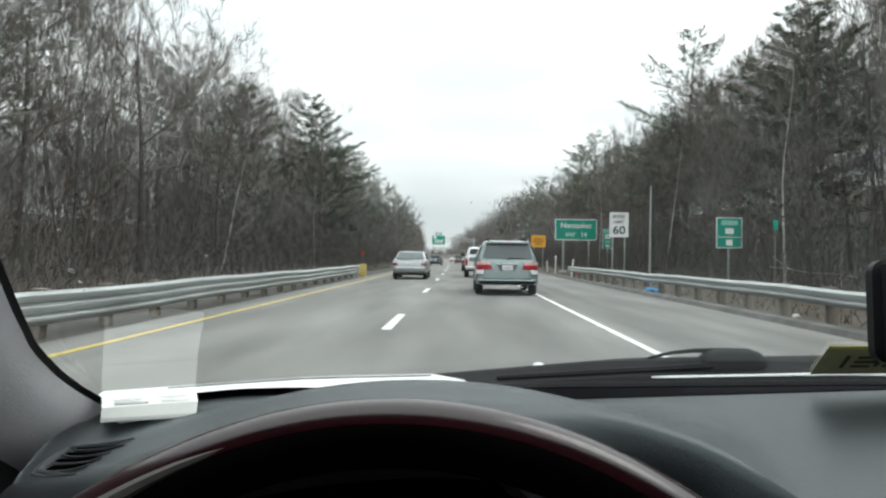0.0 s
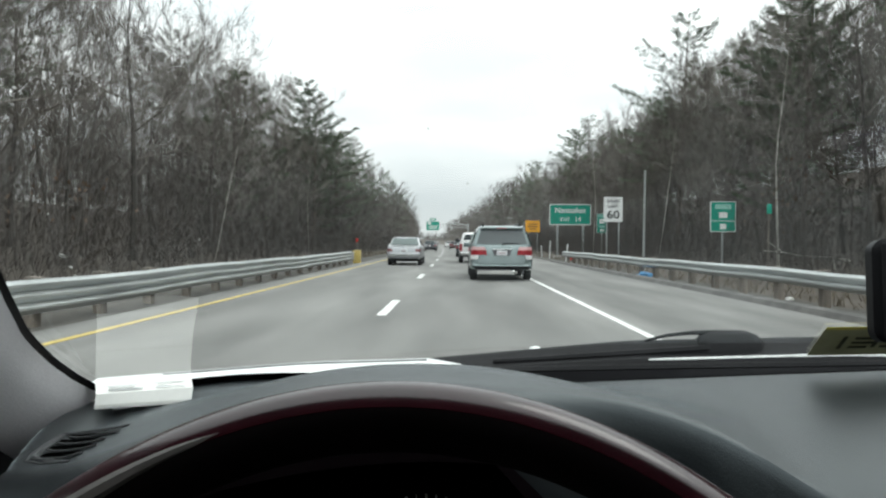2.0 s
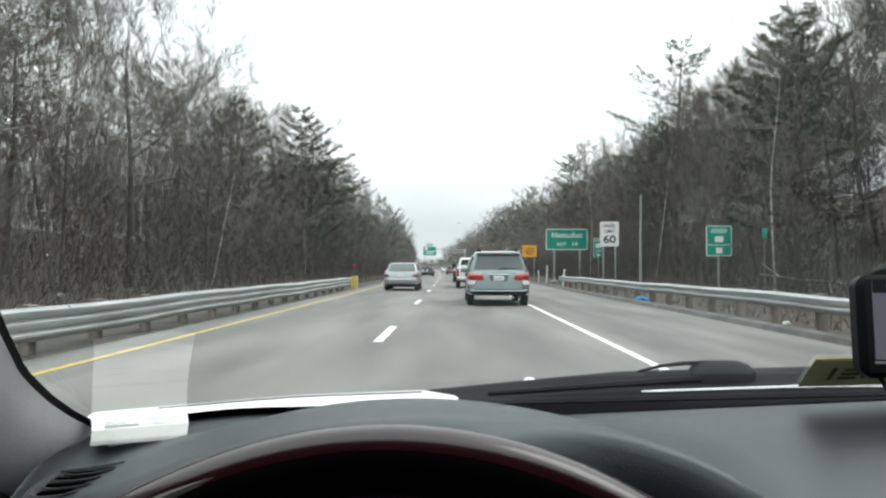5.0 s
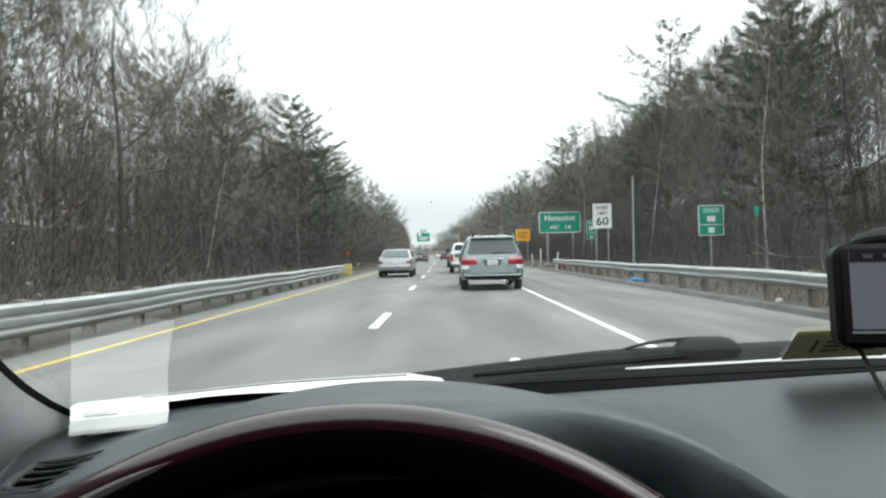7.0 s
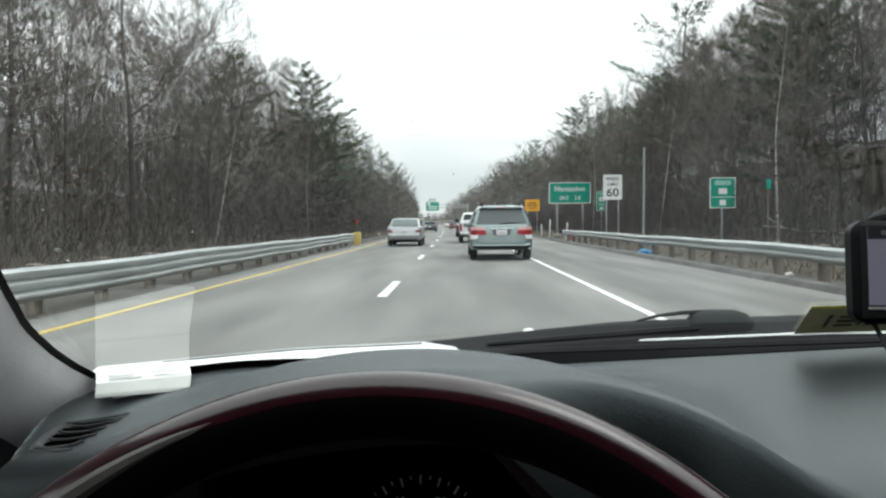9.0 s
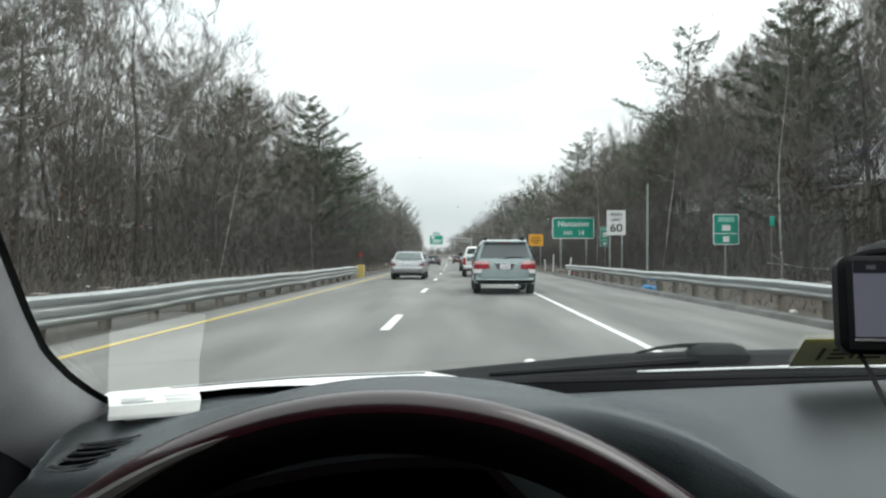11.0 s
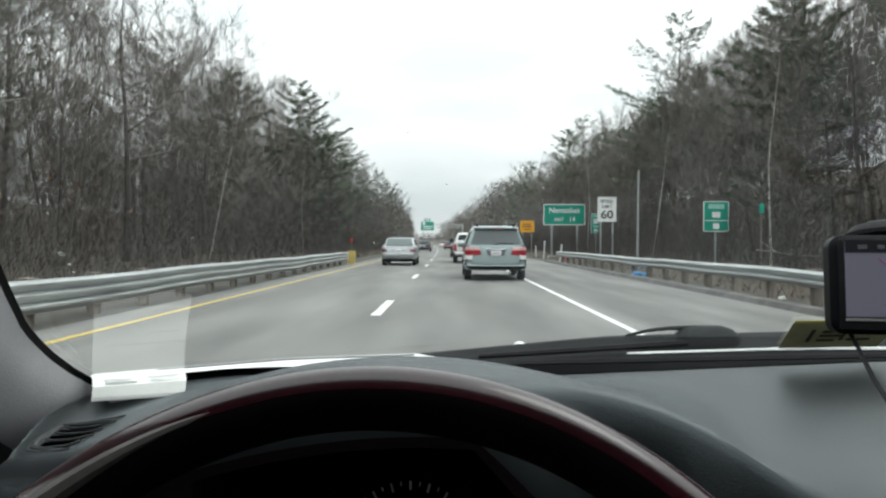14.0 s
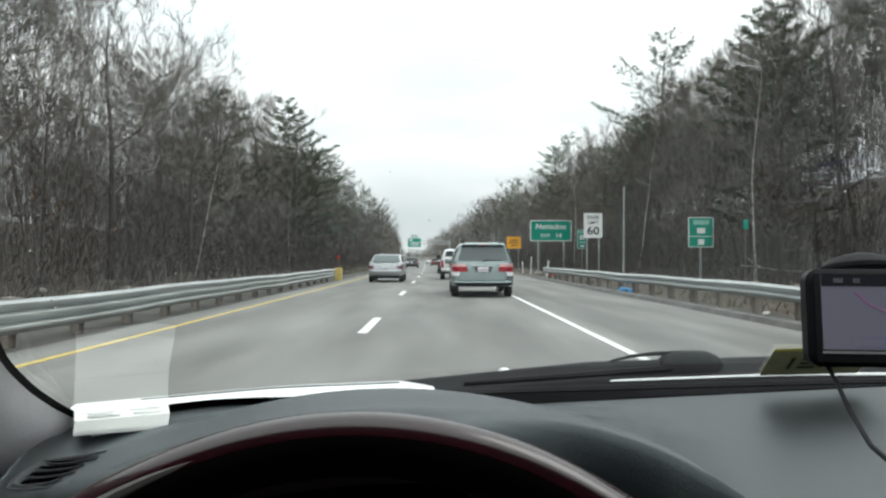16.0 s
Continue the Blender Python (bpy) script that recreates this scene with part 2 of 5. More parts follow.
# Gauge black without gloss; also stands in for shade on the lower dash.
M_GAUGE_SHADE = mat("black_gauge_face_and_shade", (0.0065, 0.0045, 0.0055), 1.0, vary=0.1, spec=0.0)
M_SLOTSHADE = mat("vent_slot_shade", (0.0008, 0.0008, 0.0008), 1.0, vary=0.1, spec=0.0)
M_GAUGEPRINT = mat("white_gauge_print", (0.55, 0.55, 0.55), 0.6, vary=0.05)
M_PAPER = mat("white_card", (0.74, 0.74, 0.71), 0.65, vary=0.06, scale=12, fine=200)
M_PRINT = mat("grey_print", (0.68, 0.69, 0.70), 0.7, vary=0.1)
M_STICKER = mat("faded_yellow_green_card", (0.47, 0.46, 0.34), 0.7, vary=0.2, scale=30, fine=200)
M_STICKERTOP = mat("bright_yellow_print", (0.55, 0.52, 0.17), 0.7, vary=0.1, scale=30)
M_STICKERINK = mat("dark_ink", (0.03, 0.03, 0.02), 0.7, vary=0.1)
M_SPECK = mat("pale_dried_dirt", (0.75, 0.75, 0.72), 0.8, vary=0.2)
M_PRINTDIM = mat("dim_grey_print", (0.10, 0.10, 0.11), 0.6, vary=0.1)
M_GPS = mat("dark_grey_gps_case", (0.006, 0.006, 0.007), 0.45, spec=0.14, vary=0.15, scale=20, fine=300)
M_GPSLINE = mat("silver_gps_strip", (0.72, 0.72, 0.72), 0.25, 0.7, vary=0.05)
M_SCREEN = glow_mat("lit_map_screen", (0.15, 0.145, 0.185), 0.5)
M_SCREENBAR = glow_mat("lit_dark_screen_bar", (0.016, 0.016, 0.019), 0.6)
M_ROUTE = glow_mat("lit_route_line", (0.13, 0.06, 0.13), 0.8)
M_SCREENBLUE = glow_mat("lit_blue_screen_bar", (0.07, 0.07, 0.18), 0.8)
# thin paper lets some of the daylight behind it through
for thin, through_colour in ((M_STICKER, (0.20, 0.20, 0.145, 1)), (M_STICKERTOP, (0.36, 0.34, 0.11, 1))):
    sn, sl = thin.node_tree.nodes, thin.node_tree.links
    s_mix, s_tr = sn.new("ShaderNodeMixShader"), sn.new("ShaderNodeBsdfTranslucent")
    s_tr.inputs["Color"].default_value = through_colour
    s_mix.inputs["Fac"].default_value = 0.55
    sl.new(sn["Principled BSDF"].outputs["BSDF"], s_mix.inputs[1])
    sl.new(s_tr.outputs["BSDF"], s_mix.inputs[2])
    sl.new(s_mix.outputs["Shader"], sn["Material Output"].inputs["Surface"])
M_GLASS = pane_mat("windshield_glass", (0.97, 0.98, 0.975))


# ---- building helpers ----
def mesh_of(name, bm, material, smooth=True):
    me = bpy.data.meshes.new(name)
    bmesh.ops.recalc_face_normals(bm, faces=bm.faces)
    bm.to_mesh(me)
    bm.free()
    me.materials.append(material)
    if smooth:
        me.shade_smooth()
        me.set_sharp_from_angle(angle=radians(38))
    return me


def part(name, bm, material, parent=None, label="", smooth=True):
    ob = new(name, mesh_of(name, bm, material, smooth))
    ob.parent = parent
    if label:
        ob["label"] = label
    return ob


def empty(name, x=0, y=0, z=0, label="", category="", group="", kind=""):
    ob = new(name)
    ob.empty_display_size = 0.1
    ob.matrix_basis = pose(x, y, z)
    return tagged(ob, label, category, group, kind)


def box(w, d, h, x=0, y=0, z=0, bevel=0.0, bm=None, turn=None):
    """A bevelled block, its middle at x, y, z."""
    bm = bm or bmesh.new()
    made = bmesh.ops.create_cube(bm, size=1.0)["verts"]
    m = Matrix.Translation((x, y, z)) @ (turn or Matrix()) @ Matrix.Diagonal((w, d, h, 1))
    bmesh.ops.transform(bm, matrix=m, verts=made)
    if bevel:
        edges = list({e for v in made for e in v.link_edges})
        bmesh.ops.bevel(bm, geom=edges, offset=bevel, segments=2, profile=0.5, affect="EDGES")
    return bm


def tube(points, radius, sides=8, bm=None, cap=True):
    """A round bar along points; radius: one number or one for each point."""
    bm = bm or bmesh.new()
    pts = [Vector(p) for p in points]
    radii = radius if isinstance(radius, (list, tuple)) else [radius] * len(pts)
    rings = []
    for i, p in enumerate(pts):
        d = (pts[min(i + 1, len(pts) - 1)] - pts[max(i - 1, 0)]).normalized()
        u = d.cross(Vector((0.03, 0.02, 1)) if abs(d.z) < 0.95 else Vector((1, 0, 0))).normalized()
        v = d.cross(u)
        rings.append([bm.verts.new(p + radii[i] * (math.cos(a) * u + math.sin(a) * v))
                      for a in (2 * math.pi * k / sides for k in range(sides))])
    for a, b in zip(rings, rings[1:]):
        for k in range(sides):
            bm.faces.new((a[k], a[(k + 1) % sides], b[(k + 1) % sides], b[k]))
    if cap:
        bm.faces.new(rings[0][::-1])
        bm.faces.new(rings[-1])
    return bm


def sheet(rows, bm=None, closed=False, thick=0.0):
    """A skin over rows of points, all rows of one length; thick: a second skin that far below."""
    bm = bm or bmesh.new()
    grids = [[[bm.verts.new(p) for p in r] for r in rows]]
    if thick:
        grids.append([[bm.verts.new((p[0], p[1], p[2] - thick)) for p in r] for r in rows])
    for g in grids:
        for a, b in zip(g, g[1:]):
            n = len(a)
            for k in range(n if closed else n - 1):
                bm.faces.new((a[k], a[(k + 1) % n], b[(k + 1) % n], b[k]))
    if thick:
        top, low = grids
        loop = lambda g: g[0][:] + [r[-1] for r in g[1:]] + g[-1][-2::-1] + [r[0] for r in g[-2:0:-1]]
        a, b = loop(top), loop(low)
        for k in range(len(a)):
            bm.faces.new((a[k], a[(k + 1) % len(a)], b[(k + 1) % len(a)], b[k]))
    return bm


def ring(w, r0, r1, rad, z, n=5):
    """A rounded rectangle in plan: half width w, from y r0 to y r1, at height z."""
    rad = min(rad, w * 0.95, (r1 - r0) * 0.48)
    pts = []
    for cx, cy, a0 in ((w - rad, r1 - rad, 0), (-w + rad, r1 - rad, 90), (-w + rad, r0 + rad, 180), (w - rad, r0 + rad, 270)):
        for k in range(n + 1):
            a = radians(a0 + 90 * k / n)
            pts.append((cx + rad * math.cos(a), cy + rad * math.sin(a), z))
    return pts


def stack(levels, bm=None):
    """A closed body of rounded rectangles one above another: rows of z, half width, rear, front, corner radius."""
    bm = bm or bmesh.new()
    rings = [[bm.verts.new(p) for p in ring(w, a, b, r, z)] for z, w, a, b, r in levels]
    for a, b in zip(rings, rings[1:]):
        for k in range(len(a)):
            bm.faces.new((a[k], a[(k + 1) % len(a)], b[(k + 1) % len(a)], b[k]))
    bm.faces.new(rings[0][::-1])
    bm.faces.new(rings[-1])
    return bm


def lettering(text, size, material, parent, m, name="lettering", depth=0.002, align="CENTER", bold=0.018):
    """Words in the built-in font, as a mesh of their own."""
    cu = bpy.data.curves.new("words", "FONT")
    cu.body, cu.size, cu.align_x, cu.extrude, cu.resolution_u, cu.offset = text, size, align, depth, 3, size * bold
    ob = bpy.data.objects.new("words", cu)
    me = bpy.data.meshes.new_from_object(ob)
    bpy.data.objects.remove(ob)
    me.materials.clear()
    me.materials.append(material)
    out = new(name, me)
    out.parent = parent
    out.matrix_basis = m
    return out


def raw_mesh(name, verts, faces, material):
    me = bpy.data.meshes.new(name)
    me.from_pydata(verts, [], faces)
    me.materials.append(material)
    me.update()
    return me


# ---- the road and the ground ----
def bend(y):
    """How far the road has swung to the left at y metres ahead."""
    return -0.00010 * max(0.0, y - 30.0) ** 2 if y < 230 else -4.0 - 0.04 * (y - 230) - 0.00002 * (y - 230) ** 2


def strip(x0, x1, y0, y1, z, step, h=0.0, camber=0.0):
    n = max(1, int((y1 - y0) / step))
    rows = []
    for i in range(n + 1):
        y = y0 + (y1 - y0) * i / n
        rows.append([(x0 + bend(y), y, z), (x1 + bend(y), y, z)])
    return sheet(rows, thick=h)


def build_road():
    xs = [-5.45, -4.0, -2.0, 0.0, 2.0, 4.0, 6.3]
    ys = [-40 + 5 * i for i in range(30)] + [110 + 20 * i for i in range(42)]
    bm = bmesh.new()
    lane = bm.loops.layers.uv.new("lane")
    grid = [[bm.verts.new((x + bend(y), y, 0.0)) for x in xs] for y in ys]
    flat = {}
    for row, y in zip(grid, ys):
        for v, x in zip(row, xs):
            flat[v] = (x, y)
    for a, b in zip(grid, grid[1:]):
        for k in range(len(xs) - 1):
            f = bm.faces.new((a[k], a[k + 1], b[k + 1], b[k]))
            for lp in f.loops:
                lp[lane].uv = flat[lp.vert]
    road = part("road", bm, M_ASPHALT)
    tagged(road, "worn grey asphalt motorway, two lanes and shoulders", "road", kind="structure")
    part("edge_line", strip(2.43, 2.55, -40, 900, 0.008, 6, 0.006), M_WHITE_LINE, road, "solid white edge line")
    part("yellow_line", strip(-4.71, -4.59, -40, 900, 0.008, 6, 0.006), M_YELLOW_LINE, road, "solid yellow edge line")
    for i in range(-2, 30):
        y = 11.6 + 12.2 * i
        part("lane_dash", strip(-1.28, -1.12, y, y + 3.05, 0.008, 1.6, 0.006), M_WHITE_LINE, road)
    # thin dark cracks and seams along and across the lanes
    rnd = random.Random(4)
    seam = bmesh.new()
    for k in range(7):
        y, x0 = rnd.uniform(12, 90), rnd.choice([-4.8, -1.2, 2.6])
        n = 9
        sheet([[(x0 + bend(y) + 3.2 * i / n, y + rnd.uniform(-0.12, 0.12), 0.004),
                (x0 + bend(y) + 3.2 * i / n, y + 0.03 + rnd.uniform(-0.1, 0.14), 0.004)] for i in range(n)], seam)
    part("crack", seam, M_BERM, road, "thin dark cracks in the asphalt")
    return road


def hill(x, y):
    """Height of the land beside the road."""
    s = x - bend(y)
    z = -0.06
    if s > 7.5:
        z += min(1.2, 0.085 * (s - 7.5)) + max(0.0, min(8.5, 0.32 * (s - 19)))
    if s < -7.0:
        z += min(1.2, 0.10 * (-7.0 - s)) + max(0.0, min(4.0, 0.16 * (-s - 20)))
    if abs(s) > 7.2:
        z += 0.25 * noise.noise((x * 0.18, y * 0.18, 0.0)) * min(1, (abs(s) - 7.2) / 3)
    return z


def build_ground():
    s = [-900, -300, -120, -70, -45, -36, -30, -26, -22, -17, -14, -12, -10.5, -9, -8, -7, -6.3, -5.6, 0, 6.2, 7, 7.6, 8.6, 10, 11.5, 13.5, 16, 19,
         22, 26, 32, 38, 45, 70, 120, 300, 900]
    ys = [-300, -120, -60] + [-36 + 3 * i for i in range(52)] + [124 + 12 * i for i in range(40)] + [640, 760, 950, 1400, 3000]
    rows = [[(x + bend(y), y, hill(x + bend(y), y) if abs(x) < 200 else 7.0) for x in s] for y in ys]
    g = part("ground", sheet(rows), M_SOIL)
    tagged(g, "brown leaf litter and bare soil under the woods", "ground", kind="structure")
    for name, a, b, y0, y1 in (("verge", 6.22, 7.9, -36, 240), ("verge", -7.2, -5.40, -36, 240)):
        n = 110
        r2 = random.Random(int(a * 100) & 255)
        rr = []
        for i in range(n + 1):
            y = y0 + (y1 - y0) * i / n
            w0, w1 = r2.uniform(-0.12, 0.12), r2.uniform(-0.35, 0.35)
            xs = [a + (b - a) * k / 3 for k in range(4)]
            if a > 0:
                xs[0] += w0 + 0.03; xs[3] += w1
            else:
                xs[3] += w0 - 0.03; xs[0] += w1
            rr.append([(x + bend(y), y, max(hill(x + bend(y), y), -0.06) + 0.075 * math.sin(math.pi * (k + 0.4) / 3.6)) for k, x in enumerate(xs)])
        tagged(part(name, sheet(rr), M_SAND), "sandy grit and dead grass beside the asphalt", "verge", kind="structure")
    k = part("kerb", sheet([[(6.05 + bend(y), y, -0.02), (6.12 + bend(y), y, 0.10), (6.32 + bend(y), y, 0.12), (6.42 + bend(y), y, -0.04)]
                            for y in [-36 + 2 * i for i in range(42)]]), M_BERM)
    tagged(k, "low rounded asphalt kerb at the foot of the guard rail", "kerb", kind="structure")


build_road()
build_ground()


# ---- guard rails ----
def beam_rows(x, side, y0, y1, top, waves=2, step=1.9):
    """A corrugated steel beam: side is the way its face looks (1: towards +x)."""
    prof = []
    for k in range(waves):
        prof += [(a, b - 0.155 * k) for a, b in ((0.0, 0.0), (0.045, -0.018), (0.08, -0.050), (0.08, -0.085), (0.025, -0.130))]
    prof.append((0.0, -0.155 * waves))
    prof = prof + [(px_ - 0.012, pz) for px_, pz in prof[::-1]]
    n = max(1, int((y1 - y0) / step))
    rows = []
    for i in range(n + 1):
        y = y0 + (y1 - y0) * i / n
        sag = 0.012 * math.sin(y * 0.9) + 0.01 * math.sin(y * 0.37 + 1)
        rows.append([(x + bend(y) + side * a, y, top + sag + b) for a, b in prof])
    return rows


def guard_rail(x, side, y0, y1, top, label, marker=None, waves=2):
    rail = empty("guard_rail", x + bend(y0), y0, 0, label, "guard rail", "guard rails")
    inv = Matrix.Translation((-x - bend(y0), -y0, 0))
    y = y0
    while y < y1 - 0.5:
        e = min(y + 3.81, y1)
        bm = sheet(beam_rows(x + 0.003 * (int((y - y0) / 3.8) % 2), side, y - 0.1, e, top, waves), closed=True)
        bmesh.ops.transform(bm, matrix=inv, verts=bm.verts)
        part("beam", bm, M_GALV, rail)
        y = e
    post = mesh_of("post", box(0.15, 0.20, top + 0.35, 0, 0, (top - 0.35) / 2 + 0.02, 0.012), M_POST)
    block = mesh_of("blockout", box(0.10, 0.15, 0.33, 0, 0, 0, 0.01), M_POST)
    y, r2 = y0 + 0.6, random.Random(7)
    while y < y1:
        dx = x - side * 0.20 + bend(y) - x - bend(y0)
        p = new("post", post)
        p.parent = rail
        p.matrix_basis = pose(dx, y - y0, 0, r2.uniform(-2, 2), r2.uniform(-2, 2), 0)
        b = new("blockout", block)
        b.parent = rail
        b.matrix_basis = pose(dx + side * 0.125, y - y0, top - 0.155)
        y += 1.905
    if marker:
        # flared end plate with black and white slanting bars
        yy, face = marker
        pl = part("end_plate", box(0.42, 0.04, 0.55, side * 0.05, yy - y0, top - 0.12, 0.02), M_SIGNWHITE, rail, "white end plate with slanting black bars")
        for k in range(3):
            part("bar", box(0.5, 0.006, 0.075, side * 0.05, yy - y0 - 0.025, top - 0.30 + 0.17 * k, turn=Matrix.Rotation(radians(-38), 4, "Y")), M_SIGNBLACK, pl)
    return rail


guard_rail(-5.65, 1, -6, 40, 0.66, "dull galvanised triple-ridged guard rail on timber posts", waves=3)
guard_rail(6.75, -1, -6, 45, 0.70, "dull galvanised W-beam guard rail on timber posts")
guard_rail(6.75, -1, 64, 200, 0.70, "galvanised guard rail with a striped end plate", marker=(63.9, -1))


# ---- signs and roadside posts ----
def sign_post(parent, x, h, y=0.05, r=0.05):
    part("post", box(r * 1.6, r * 1.6, h, x, y, h / 2, 0.006), M_GALV, parent)


def framed_board(parent, w, h, z, edge, material, border, rad=0.06):
    """A board with rounded corners, a raised rim and a bare back."""
    def plate(ww, hh, y, d, r):
        pts = [(p[0], p[1]) for p in ring(ww / 2, -hh / 2, hh / 2, r, 0)]
        return sheet([[(a, y + k * d, z + b) for a, b in pts] for k in (0, 1)], closed=True), pts, y, d

    def solid(ww, hh, y, d, r):
        bm, pts, y, d = plate(ww, hh, y, d, r)
        vs = list(bm.verts)
        n = len(pts)
        bm.faces.new(vs[:n])
        bm.faces.new(vs[n:2 * n])
        return bm
    b = part("board", solid(w, h, 0, 0.02, rad), border, parent, smooth=False)
    part("face", solid(w - 2 * edge, h - 2 * edge, -0.006, 0.008, max(0.01, rad - edge)), material, b, smooth=False)
    part("back", solid(w - 0.01, h - 0.01, 0.021, 0.004, rad), M_SIGNBACK, b, smooth=False)
    return b


def facing(x, z, y=-0.009):
    return pose(x, y, z, 90)


def bars(parent, material, rows, y=-0.010, name="print_bar"):
    for x, z, w, h in rows:
        part(name, box(w, 0.003, h, x, y, z), material, parent, smooth=False)


def exit_sign(x, y):
    s = empty("exit_sign", x, y, hill(x, y), "large green exit sign reading Nantasket, on two steel posts", "road sign", "road signs")
    b = framed_board(s, 3.35, 1.70, 3.40, 0.07, M_GREEN, M_SIGNWHITE, 0.12)
    lettering("Nantasket", 0.60, M_SIGNWHITE, b, facing(0, 3.55))
    lettering("EXIT", 0.37, M_SIGNWHITE, b, facing(-0.42, 2.88))
    lettering("14", 0.52, M_SIGNWHITE, b, facing(0.62, 2.85))
    for px_ in (-1.0, 1.05):
        sign_post(s, px_, 4.1, 0.09, 0.095)
        part("footing", box(0.5, 0.5, 0.2, px_, 0.09, 0.02, 0.02), M_CONCRETE, s, "pale concrete footing")


def route_sign(x, y):
    # stands a little before the exit sign, farther out
    s = empty("route_sign", x, y, hill(x, y), "tall green route marker sign on one post", "road sign", "road signs")
    b = framed_board(s, 0.74, 1.42, 2.45, 0.03, M_GREEN, M_SIGNWHITE, 0.05)
    bars(b, M_PALEGREEN, [(0, 2.98, 0.56, 0.17), (0, 2.22, 0.42, 0.15)])
    bars(b, M_SIGNWHITE, [(0, 2.60, 0.36, 0.34), (0, 1.95, 0.28, 0.15)])
    bars(b, M_PRINTDIM, [(0, 2.64, 0.10, 0.03), (0.02, 2.53, 0.09, 0.03)], y=-0.013)
    sign_post(s, 0, 3.0, 0.06, 0.04)


def mile_sign(x, y):
    s = empty("mile_sign", x, y, hill(x, y), "small green mile sign with white print", "road sign", "road signs")
    b = framed_board(s, 0.92, 1.10, 2.1, 0.03, M_GREEN, M_SIGNWHITE, 0.05)
    bars(b, M_PALEGREEN, [(0, 2.46, 0.58, 0.17)])
    bars(b, M_SIGNWHITE, [(0, 2.16, 0.30, 0.20), (0, 1.95, 0.84, 0.025), (0, 1.75, 0.22, 0.20)])
    sign_post(s, 0, 2.5, 0.06, 0.04)


def speed_sign(x, y):
    s = empty("speed_limit_sign", x, y, hill(x, y), "white speed limit sixty sign on two posts", "road sign", "road signs")
    b = framed_board(s, 0.94, 1.24, 2.95, 0.0, M_SIGNWHITE, M_SIGNWHITE, 0.05)
    lettering("SPEED", 0.23, M_PRINTDIM, b, facing(0, 3.28))
    lettering("LIMIT", 0.22, M_PRINTDIM, b, facing(0, 3.02))
    lettering("60", 0.56, M_SIGNBLACK, b, facing(0, 2.50) @ Matrix.Diagonal((1.15, 1, 1, 1)))
    for px_ in (-0.30, 0.30):
        sign_post(s, px_, 3.2, 0.06, 0.04)


def work_sign(x, y):
    s = empty("work_sign", x, y, hill(x, y), "orange roadworks sign on two thin posts", "road sign", "road signs")
    b = framed_board(s, 1.55, 1.28, 2.9, 0.02, M_ORANGE, M_ORANGE, 0.08)
    bars(b, M_SIGNBLACK, [(0, 3.15, 0.9, 0.10), (0, 2.88, 1.1, 0.10), (0, 2.62, 0.7, 0.10)])
    for px_ in (-0.5, 0.5):
        sign_post(s, px_, 3.0, 0.06, 0.04)


def gantry_sign(x, y):
    s = empty("overhead_sign", x, y, 0, "green overhead direction sign on a cantilever arm", "road sign", "road signs")
    b = framed_board(s, 4.6, 3.2, 7.0, 0.10, M_GREEN, M_SIGNWHITE, 0.2)
    bars(b, M_SIGNWHITE, [(-1.2, 7.9, 1.0, 0.9), (0.2, 6.9, 3.2, 0.36), (0.0, 6.2, 2.8, 0.36)])
    tab = framed_board(s, 2.3, 1.0, 9.2, 0.08, M_GREEN, M_SIGNWHITE, 0.15)
    bars(tab, M_SIGNWHITE, [(0, 9.2, 1.5, 0.4)])
    part("arm", tube([(-2.2, 0.25, 7.6), (9.0, 0.25, 7.6), (12.2, 0.25, 7.2)], 0.14, 8), M_GALV, s)
    part("arm", tube([(-2.2, 0.25, 6.6), (9.0, 0.25, 6.6), (12.2, 0.25, 6.4)], 0.11, 8), M_GALV, s)
    part("column", tube([(12.2, 0.25, -0.2), (12.2, 0.25, 8.0)], [0.26, 0.2], 10), M_GALV, s)


exit_sign(9.3 + bend(58), 58)
route_sign(10.6 + bend(52), 52)
mile_sign(9.6, 26)
speed_sign(7.85, 36)
work_sign(8.6 + bend(78), 78)
gantry_sign(-3.0 + bend(250), 250)


def delineator(x, y, h, lean, material=M_SIGNWHITE, label="thin white roadside marker post, leaning a little"):
    d = empty("marker_post", x + bend(y), y, hill(x + bend(y), y) - 0.05, label, "marker post", "roadside marker posts")
    d.rotation_euler = (0, radians(lean), 0)
    part("post", box(0.10, 0.03, h, 0, 0, h / 2, 0.008), material, d)
    part("reflector", box(0.07, 0.008, 0.16, 0, -0.019, h - 0.16, 0.002), M_CLEAR, d, "pale reflector")


delineator(7.3, 47.5, 1.25, 6)
delineator(7.6, 57.5, 1.5, 2)
delineator(7.5, 61.5, 1.1, -3)
pole = empty("thin_pole", 8.6, 33, hill(8.6, 33) - 0.1, "slim pale metal pole beside the woods", "pole")
part("shaft", tube([(0, 0, 0), (0.03, 0, 4.6)], [0.06, 0.045], 8), M_GALV, pole)
part("collar", tube([(0, 0, 0.05), (0, 0, 0.25)], 0.085, 8), M_GALV, pole)

tag = empty("small_marker", 8.4, 19.5, hill(8.4, 19.5) - 0.1, "small green marker plate on a thin stalk", "marker post")
part("stalk", tube([(0, 0, 0), (0.02, 0, 2.3)], 0.018, 6), M_POST, tag)
part("plate", box(0.13, 0.012, 0.26, 0.02, -0.02, 2.28, 0.004), M_GREEN, tag, "plain green plate")

